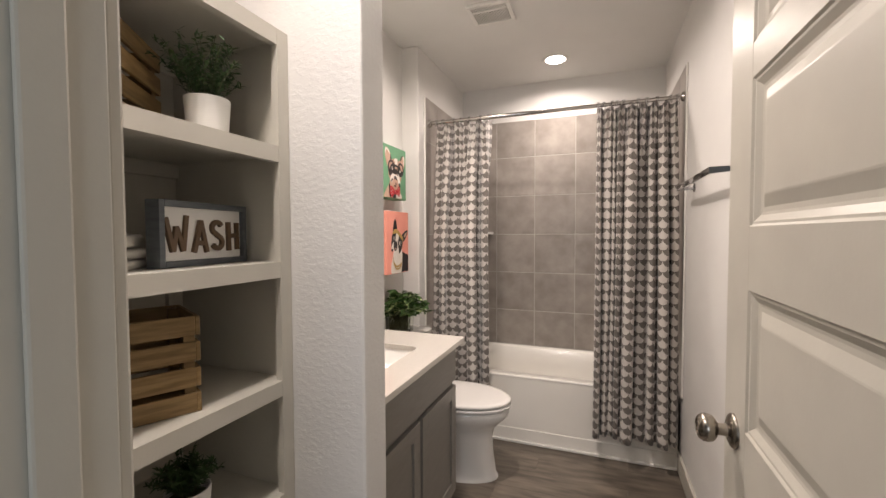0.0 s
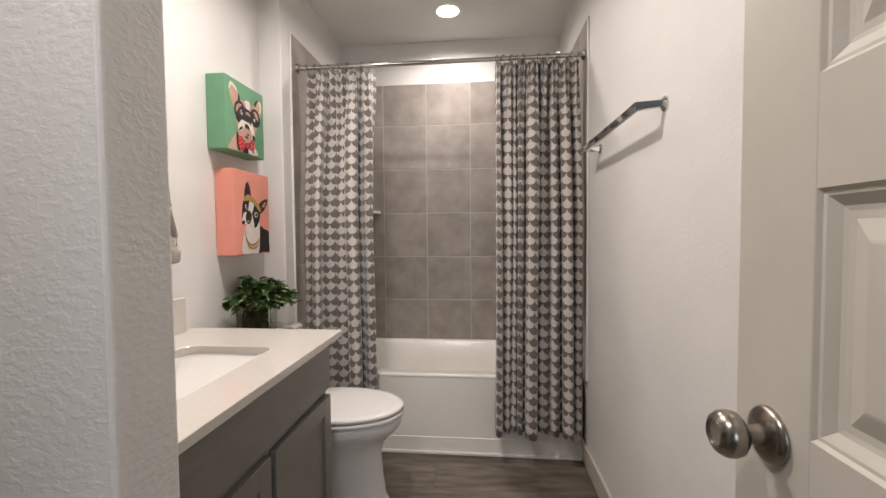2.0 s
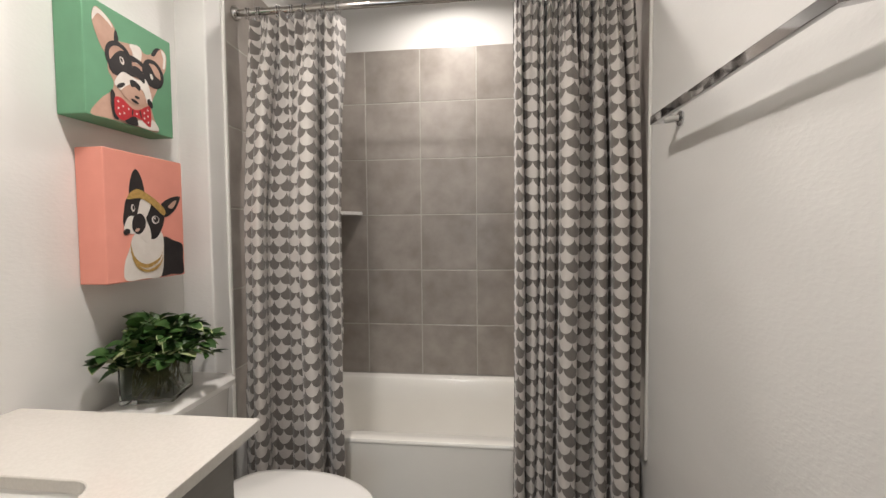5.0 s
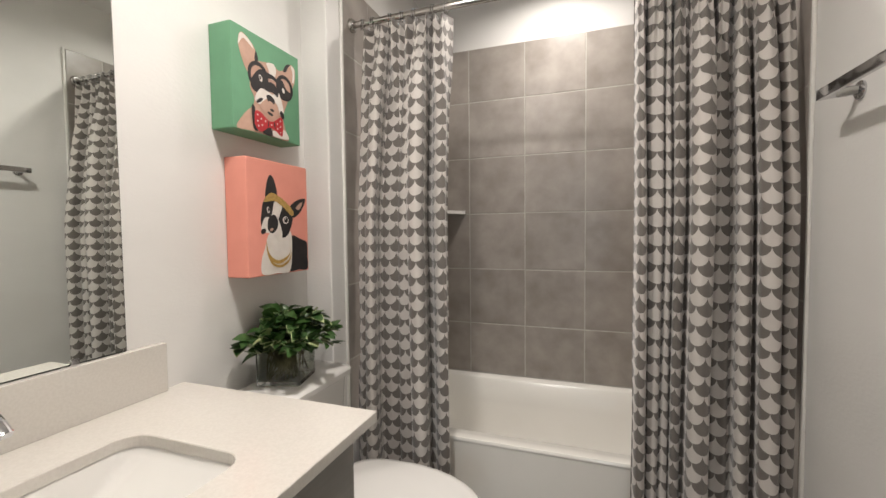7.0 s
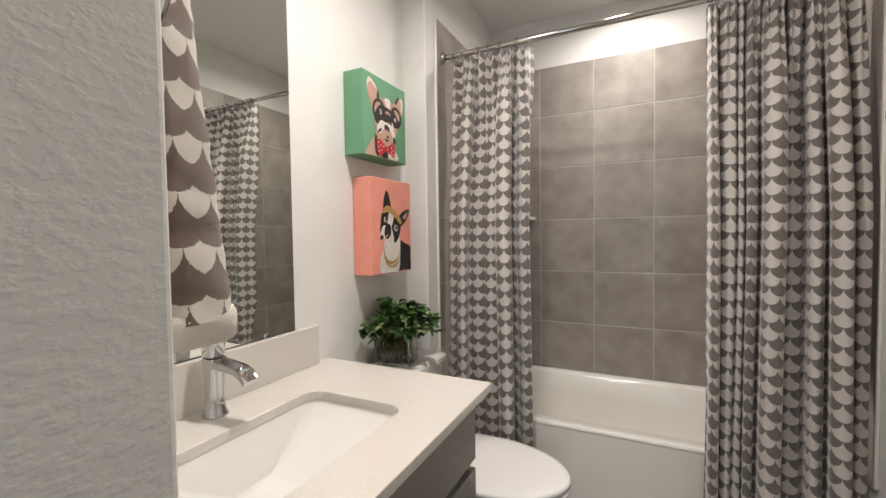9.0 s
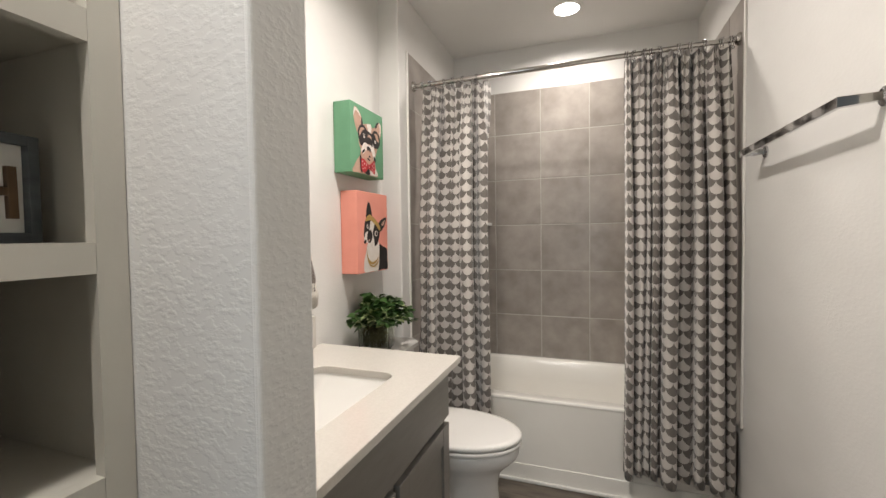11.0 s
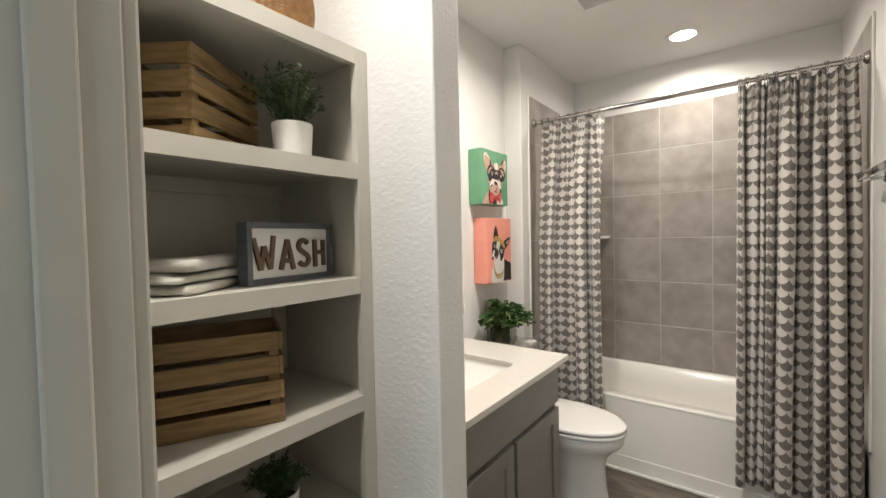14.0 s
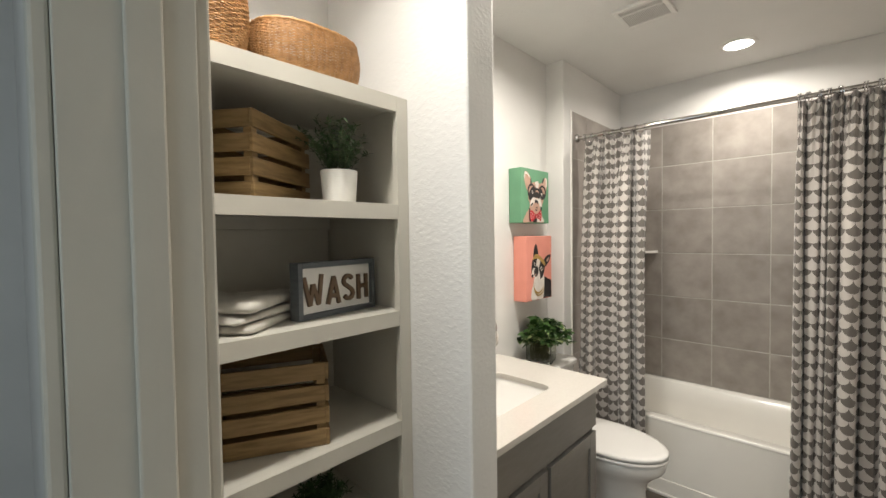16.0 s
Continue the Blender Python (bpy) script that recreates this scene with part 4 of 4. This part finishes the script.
def hanging_towel():
    """A folded towel gathered in the ring: narrow above, wide below, fluffy all over."""
    base = thing("hand_towel", pose(-0.268, 1.643, 1.176), "cream and taupe scallop pattern hand towel on a ring", "towel")
    bm = bmesh.new()
    uv = bm.loops.layers.uv.new("UVMap")
    n, rows, top = 110, 70, 0.395
    grid = []
    for j in range(rows + 1):
        d = j / rows
        half = 0.038 + 0.055 * d ** 0.8
        thick = 0.040 + 0.013 * d
        row = []
        for i in range(n):
            a = 2 * math.pi * i / n
            c, s = math.cos(a), math.sin(a)
            x = half * abs(c) ** 0.6 * (1 if c > 0 else -1)
            y = thick * abs(s) ** 0.75 * (1 if s > 0 else -1) * (1 + 0.10 * math.sin(5 * x / half + 2 * d))
            p = Vector((x - 0.006 * (1 - d), y, top * (1 - d) + 0.003 * math.sin(5 * c + 1)))
            p += Vector((c, s, 0)) * (0.0022 * noise.noise(p * 40) + 0.0012 * noise.noise(p * 330))
            row.append(bm.verts.new(p))
        grid.append(row)
    us = [0.0]
    for i in range(n):
        us.append(us[-1] + (grid[rows - 4][(i + 1) % n].co.xy - grid[rows - 4][i].co.xy).length)
    for j in range(rows):
        for i in range(n):
            f = bm.faces.new((grid[j][i], grid[j + 1][i], grid[j + 1][(i + 1) % n], grid[j][(i + 1) % n]))
            for lp, (p, q) in zip(f.loops, ((i, j), (i, j + 1), (i + 1, j + 1), (i + 1, j))):
                lp[uv].uv = (us[p] - 0.02, top * (1 - q / rows) + 0.036)
    bm.faces.new(grid[rows][::-1])
    bm.faces.new(grid[0])
    part("towel_cloth", bm, TOWEL_PRINT, base, smooth=60)
    bm = loft(bmesh.new(), [[(px * k, py * k, z) for px, py, _ in rrect(0, 0, 0.089, 0.051, 0.038, 0, 10)] for k, z in ((0.98, -0.026), (1.02, -0.023), (1.035, -0.006), (1.035, 0.002), (1.0, 0.009))])
    part("hem", bm, HEM, base, "plain cream hem", smooth=50)


hanging_towel()

# ---- linen shelves ----
SHX_F, SY0, SY1 = -0.34, D1 + 0.018, 1.4585
SHELF_TOPS = [0.10, 0.345, 0.645, 0.955, 1.273, 1.578, 1.882]
unit = thing("linen_shelves", pose(0, 0, 0), "built-in greige linen shelves with a face frame", "shelving")
for z in SHELF_TOPS:
    board = part("shelf", boxed(XL + 0.0035, SHX_F - 0.0205, SY0 + 0.0145, SY1 - 0.0165, z - 0.022, z), TRIM, unit)
    part("shelf_edge", boxed(SHX_F - 0.0203, SHX_F, SY0 + 0.0405, SY1 - 0.0405, z - 0.042, z), TRIM, board)
    part("cleat", boxed(XL + 0.0035, XL + 0.019, SY0 + 0.0145, SY1 - 0.0165, z - 0.064, z - 0.0225, bevel=0.002), TRIM, unit)
for y0, y1 in ((SY0, SY0 + 0.04), (SY1 - 0.04, SY1)):
    part("stile", boxed(SHX_F - 0.02, SHX_F + 0.0003, y0, y1, 0, 1.882), TRIM, unit)
for y0, y1 in ((SY0, SY0 + 0.014), (SY1 - 0.016, SY1 - 0.0005)):
    part("side_panel", boxed(XL + 0.001, SHX_F - 0.021, y0, y1, 0, 1.8815), TRIM, unit)
part("back_panel", boxed(XL + 0.0004, XL + 0.003, SY0 + 0.015, SY1 - 0.017, 0, 1.8598), TRIM, unit)
part("corner_strip", boxed(XL + 0.004, XL + 0.02, SY1 - 0.06, SY1 - 0.017, 0.955, 1.188), TRIM, unit)


def crate(label, at, w, d, h, slats):
    """Slatted box: w along x, d along y, corner at the origin."""
    base = thing("wooden_crate", at, label, "crate", "crates on the shelves")
    gap = 0.014
    sh = (h - gap * (slats - 1)) / slats
    long_mesh = mesh_of("slat", boxed(0, w, 0, 0.009, 0, sh, bevel=0.0012, seg=1), CRATE_WOOD)
    short_mesh = mesh_of("slat", boxed(0, 0.009, 0, d - 0.0184, 0, sh, bevel=0.0012, seg=1), CRATE_WOOD)
    for i in range(slats):
        z = 0.001 + i * (sh + gap)
        for y in (0, d - 0.009):
            part("slat", long_mesh, None, base, at=pose(0, y, z))
        for x in (0, w - 0.009):
            part("slat", short_mesh, None, base, at=pose(x, 0.0092, z))
    for x in (0.0093, w - 0.0303):
        for y in (0.0093, d - 0.0303):
            part("corner_post", boxed(x, x + 0.021, y, y + 0.021, 0.002, h - 0.004), CRATE_WOOD, base)
    part("bottom", boxed(0.0095, w - 0.0095, 0.0095, d - 0.0095, 0.0015, 0.009), CRATE_WOOD, base)
    return base


crate("pine slatted crate set cornerwise on a shelf", pose(-0.42, 1.05, 1.578, 0, 0, 125), 0.28, 0.19, 0.212, 4)
crate("pine slatted crate standing on the lower shelf", pose(-0.372, 1.205, 0.955, 0, 0, 154), 0.20, 0.30, 0.212, 4)


def fern_pot(label, at, r, h, spread, tall, seed):
    base = thing("potted_fern", at, label, "potted plant", "white pots on the shelves")
    part("pot", lathe(bmesh.new(), [(0.001, 0), (r * 0.86, 0), (r * 0.88, 0.003), (r, h - 0.003), (r * 0.985, h), (r * 0.93, h), (r * 0.9, h - 0.012), (r * 0.88, h * 0.6), (0.001, h * 0.6)], 36), POT, base, smooth=40)
    part("soil", lathe(bmesh.new(), [(0.001, h * 0.75), (r * 0.895, h * 0.75), (r * 0.6, h * 0.8), (0.001, h * 0.82)], 20), SOIL, base)
    rng = random.Random(seed)
    fronds, sticks = bmesh.new(), bmesh.new()
    for s in range(38):
        a = rng.uniform(0, 6.28)
        out = spread * rng.uniform(0.25, 1)
        end = Vector((out * math.cos(a), out * math.sin(a) - 0.18 * spread, h + tall * rng.uniform(0.45, 1) * (1.1 - 0.5 * out / spread)))
        start = Vector((end.x * 0.25, end.y * 0.25, h * 0.78))
        mid = start * 0.5 + end * 0.5 + Vector((-end.x * 0.2, -end.y * 0.2, 0.02))
        at_t = lambda t: start * (1 - t) ** 2 + mid * 2 * t * (1 - t) + end * t * t
        tube(sticks, [at_t(q / 4) for q in range(5)], 0.0009, 4)
        for q in range(34):
            t = 0.2 + 0.8 * q / 34
            m = Matrix.Translation(at_t(t)) @ Euler((rng.uniform(-0.2, 1.0), rng.uniform(-0.5, 0.5), rng.uniform(0, 6.28))).to_matrix().to_4x4()
            leaf(fronds, m, 0.0042, rng.uniform(0.011, 0.024), 0.1)
    tagged(part("foliage", fronds, FERN, base, "fine dark green fronds", smooth=180), kind="stuff")
    tagged(part("stalk", sticks, STEM, base), kind="stuff")


fern_pot("small fern in a round white pot beside a crate", pose(-0.43, 1.285, 1.578), 0.05, 0.09, 0.12, 0.165, 3)
fern_pot("small fern in a round white pot on the bottom shelf", pose(-0.47, 1.24, 0.645), 0.05, 0.092, 0.085, 0.11, 8)

# framed word sign
sign = thing("word_sign", pose(-0.4135, 1.15, 1.2735, 0, 0, 99), "framed white sign with raised brown wooden letters", "sign")
W, H, DP = 0.273, 0.148, 0.036
part("board", boxed(0.014, W - 0.014, 0.012, 0.02, 0.014, H - 0.014), SIGN_WHITE, sign, "white backing board")
for x0, x1, z0, z1 in ((0, 0.014, 0, H), (W - 0.014, W, 0, H), (0.0142, W - 0.0142, 0, 0.014), (0.0142, W - 0.0142, H - 0.014, H)):
    part("frame_side", boxed(x0, x1, 0, DP, z0, z1, bevel=0.001), SIGN_FRAME, sign, "blue-grey stained frame")


def letter_stroke(bm, points, wide, front, back):
    """A flat wooden bar of one width through points of the letter's plane."""
    pts = [Vector((x, z)) for x, z in points]
    rings = []
    for i, p in enumerate(pts):
        d = (pts[min(i + 1, len(pts) - 1)] - pts[max(i - 1, 0)]).normalized()
        side = Vector((-d.y, d.x)) * wide / 2
        a, b = p + side, p - side
        rings.append([(a.x, back, a.y), (a.x, front + 0.001, a.y), (a.x * 0.93 + b.x * 0.07, front, a.y * 0.93 + b.y * 0.07),
                      (b.x * 0.93 + a.x * 0.07, front, b.y * 0.93 + a.y * 0.07), (b.x, front + 0.001, b.y), (b.x, back, b.y)])
    loft(bm, rings)


curl = [(0.5 + 0.36 * math.cos(radians(a)), 0.735 + 0.185 * math.sin(radians(a))) for a in range(20, 251, 23)]
curl += [(0.5 + 0.37 * math.cos(radians(a)), 0.27 + 0.195 * math.sin(radians(a))) for a in range(70, -161, -23)]
LETTERS = (("W", 0.020, 0.068, 1.0, 3, [[(0.08, 0.98), (0.3, 0.03)], [(0.3, 0.03), (0.5, 0.72)], [(0.5, 0.72), (0.72, 0.02)], [(0.72, 0.02), (0.94, 1.02)]]),
           ("A", 0.094, 0.048, 0.95, -3, [[(0.1, 0.0), (0.46, 1.0)], [(0.46, 1.0), (0.92, 0.02)], [(0.25, 0.3), (0.78, 0.3)]]),
           ("S", 0.153, 0.043, 0.97, 3, [curl]),
           ("H", 0.207, 0.043, 0.92, 1, [[(0.14, 0.0), (0.14, 1.0)], [(0.86, 0.02), (0.86, 0.98)], [(0.14, 0.52), (0.86, 0.52)]]))
for word_letter, lx, wide, tall, lean, strokes in LETTERS:
    bm = bmesh.new()
    for q, run in enumerate(strokes):
        letter_stroke(bm, [(x * wide, z * 0.08 * tall) for x, z in run], 0.0118, 0.004 + 0.0006 * q, 0.0121)
    part("letter", bm, LETTER_WOOD, sign, "brown wooden letter " + word_letter, at=pose(lx, 0, 0.031, 0, -lean, 0))


# folded towels
def folded_towel(at, w, d, h, seed):
    base = thing("folded_towel", at, "folded white terry towel in a stack on the shelf", "towel", "stack of towels")
    prof = []
    for y0, y1 in ((-d / 2, d / 2),):
        for i in range(9):
            a = radians(-90 + 180 * i / 8)
            prof.append((y1 - h * 0.48 + h * 0.48 * math.cos(a), h * 0.5 + h * 0.48 * math.sin(a)))
        for i in range(9):
            a = radians(90 + 180 * i / 8)
            prof.append((y0 + h * 0.48 + h * 0.48 * math.cos(a), h * 0.5 + h * 0.48 * math.sin(a)))
    rings = []
    for i in range(33):
        x = -w / 2 + w * i / 32
        k = 1 - 0.28 * max(0.0, (abs(x) / (w / 2) - 0.9) / 0.1) ** 2
        ring = []
        for y, zz in prof:
            up = zz / h
            soft = noise.noise(Vector((x * 22, y * 22, seed * 3.1))) * 0.007 * up + noise.noise(Vector((x * 190, y * 190, zz * 190))) * 0.0014
            droop = -0.006 * up * max(0.0, (abs(y) / (d / 2) - 0.55) / 0.45) ** 2
            side = noise.noise(Vector((x * 14, seed, 0.0))) * 0.004
            ring.append((x, y * (0.5 + 0.5 * k) + side, max(0.0002, (zz - h / 2) * k + h / 2 + soft + droop)))
        rings.append(ring)
    part("towel_cloth", loft(bmesh.new(), rings), TERRY, base, smooth=70)


z = 1.2735
for i, (w, d, h) in enumerate(((0.262, 0.235, 0.024), (0.258, 0.235, 0.023), (0.255, 0.24, 0.03))):
    folded_towel(pose(-0.532, 1.02, z, 0, 0, (39, 31, 42)[i]), w, d, h, i + 2)
    z += h - 0.001


# wicker baskets on top
def basket(label, at, rx, ry, h, seed):
    base = thing("wicker_basket", at, label, "basket", "baskets on the top shelf")
    rng = random.Random(seed)
    weave, stakes = bmesh.new(), bmesh.new()
    rows, count, n = 32, 56, 196

    def out(t):
        return 0.84 + 0.16 * math.sin(math.pi * (0.1 + 0.68 * t))

    for j in range(rows):
        t = (j + 0.5) / rows
        k = out(t)
        pts = []
        for i in range(n):
            a = 2 * math.pi * i / n
            wv = 0.0026 * abs(math.sin(count / 2 * a)) + 0.0008 * math.sin(count / 2 * a + math.pi * (j % 2)) + rng.uniform(-0.0004, 0.0004)
            e = 1.0 / (abs(math.cos(a)) ** 2.6 + abs(math.sin(a)) ** 2.6) ** (1 / 2.6)
            pts.append(((rx * k * e + wv) * math.cos(a), (ry * k * e + wv) * math.sin(a), 0.004 + h * t + rng.uniform(-0.0004, 0.0004)))
        tube(weave, pts, h / rows * 0.46, 5, True)
    tagged(part("weave", weave, WICKER, base, "honey-coloured woven wicker", smooth=180), kind="stuff")
    for i in range(count):
        a = 2 * math.pi * (i + 0.5) / count
        e = 1.0 / (abs(math.cos(a)) ** 2.6 + abs(math.sin(a)) ** 2.6) ** (1 / 2.6)
        tube(stakes, [(rx * out(t) * e * math.cos(a), ry * out(t) * e * math.sin(a), 0.002 + h * t) for t in [q / 6 for q in range(7)]], 0.0026, 5)
    tagged(part("stake", stakes, WICKER, base, smooth=180), kind="stuff")
    rim_pts = []
    for i in range(80):
        a = 2 * math.pi * i / 80
        e = 1.0 / (abs(math.cos(a)) ** 2.6 + abs(math.sin(a)) ** 2.6) ** (1 / 2.6)
        rim_pts.append((rx * out(1) * e * math.cos(a), ry * out(1) * e * math.sin(a), h + 0.004 + 0.0012 * math.sin(30 * a)))
    part("rim", tube(bmesh.new(), rim_pts, 0.006, 8, True), WICKER, base, smooth=180)
    part("base", lathe(bmesh.new(), [(0.001, 0), (1, 0), (1, 0.006), (0.001, 0.006)], 32, "z", Matrix.Diagonal((rx * 0.88, ry * 0.88, 1, 1))), WICKER, base)


basket("low oval honey wicker basket on the top shelf", pose(-0.47, 1.21, 1.8825, 0, 0, 0), 0.11, 0.145, 0.118, 2)
basket("taller honey wicker basket at the end of the top shelf", pose(-0.47, 0.945, 1.8825, 0, 0, 0), 0.11, 0.105, 0.17, 6)

# ---- ceiling fixtures ----
for lx, ly, *_ in DOWNLIGHTS:
    can = thing("downlight", pose(lx, ly, CEIL), "round white recessed ceiling downlight, switched on", "ceiling light", "ceiling downlights")
    part("trim_ring", lathe(bmesh.new(), [(0.068, -0.0005), (0.092, -0.0005), (0.09, -0.005), (0.072, -0.008), (0.068, -0.006), (0.068, -0.0005)], 40, caps=False), WHITE_PLASTIC, can, smooth=40)
    part("lens", lathe(bmesh.new(), [(0.001, -0.0005), (0.0675, -0.0005), (0.0675, -0.003), (0.001, -0.003)], 32), LENS, can)
vent = thing("ceiling_vent", pose(-0.107, 2.775, CEIL), "white slatted square exhaust fan grille", "vent")
# near-black sheet: the shade of the hollow behind the slats, put in as colour
part("backing", boxed(-0.095, 0.095, -0.09, 0.09, -0.004, -0.0005), DARK, vent)
for x0, x1, y0, y1 in ((-0.115, 0.115, -0.108, -0.085), (-0.115, 0.115, 0.085, 0.108), (-0.115, -0.092, -0.0849, 0.0849), (0.092, 0.115, -0.0849, 0.0849)):
    part("frame_side", boxed(x0, x1, y0, y1, -0.018, -0.0005, bevel=0.004), WHITE_PLASTIC, vent)
for i in range(24):
    x = -0.0865 + 0.00752 * i
    part("slat", boxed(x - 0.0019, x + 0.0019, -0.0848, 0.0848, -0.015, -0.006), WHITE_PLASTIC, vent)
part("cross_band", boxed(-0.0918, 0.0918, -0.05, -0.036, -0.017, -0.0152, bevel=0.0005), WHITE_PLASTIC, vent)

# ---- floor planks ----
rng = random.Random(5)
PW = 0.182
y = HY0
while y < 3.165:
    x = HX0 - rng.uniform(0, 1.0)
    y1 = min(y + PW, 3.18)
    while x < HX1:
        lo, hi = (HX0, HX1) if y1 < D1 + 0.05 else (XL, XR)
        a, b = max(x, lo), min(x + 1.22, hi)
        if b - a > 0.02:
            cxp, cyp = (a + b) / 2, (y + y1) / 2
            part("plank", boxed(a - cxp + 0.0003, b - cxp - 0.0003, y - cyp + 0.0003, y1 - cyp - 0.0003, -0.0055, 0, bevel=0.0005, seg=1), PLANK, floor, at=pose(cxp, cyp, 0))
        x += 1.22
    y += PW
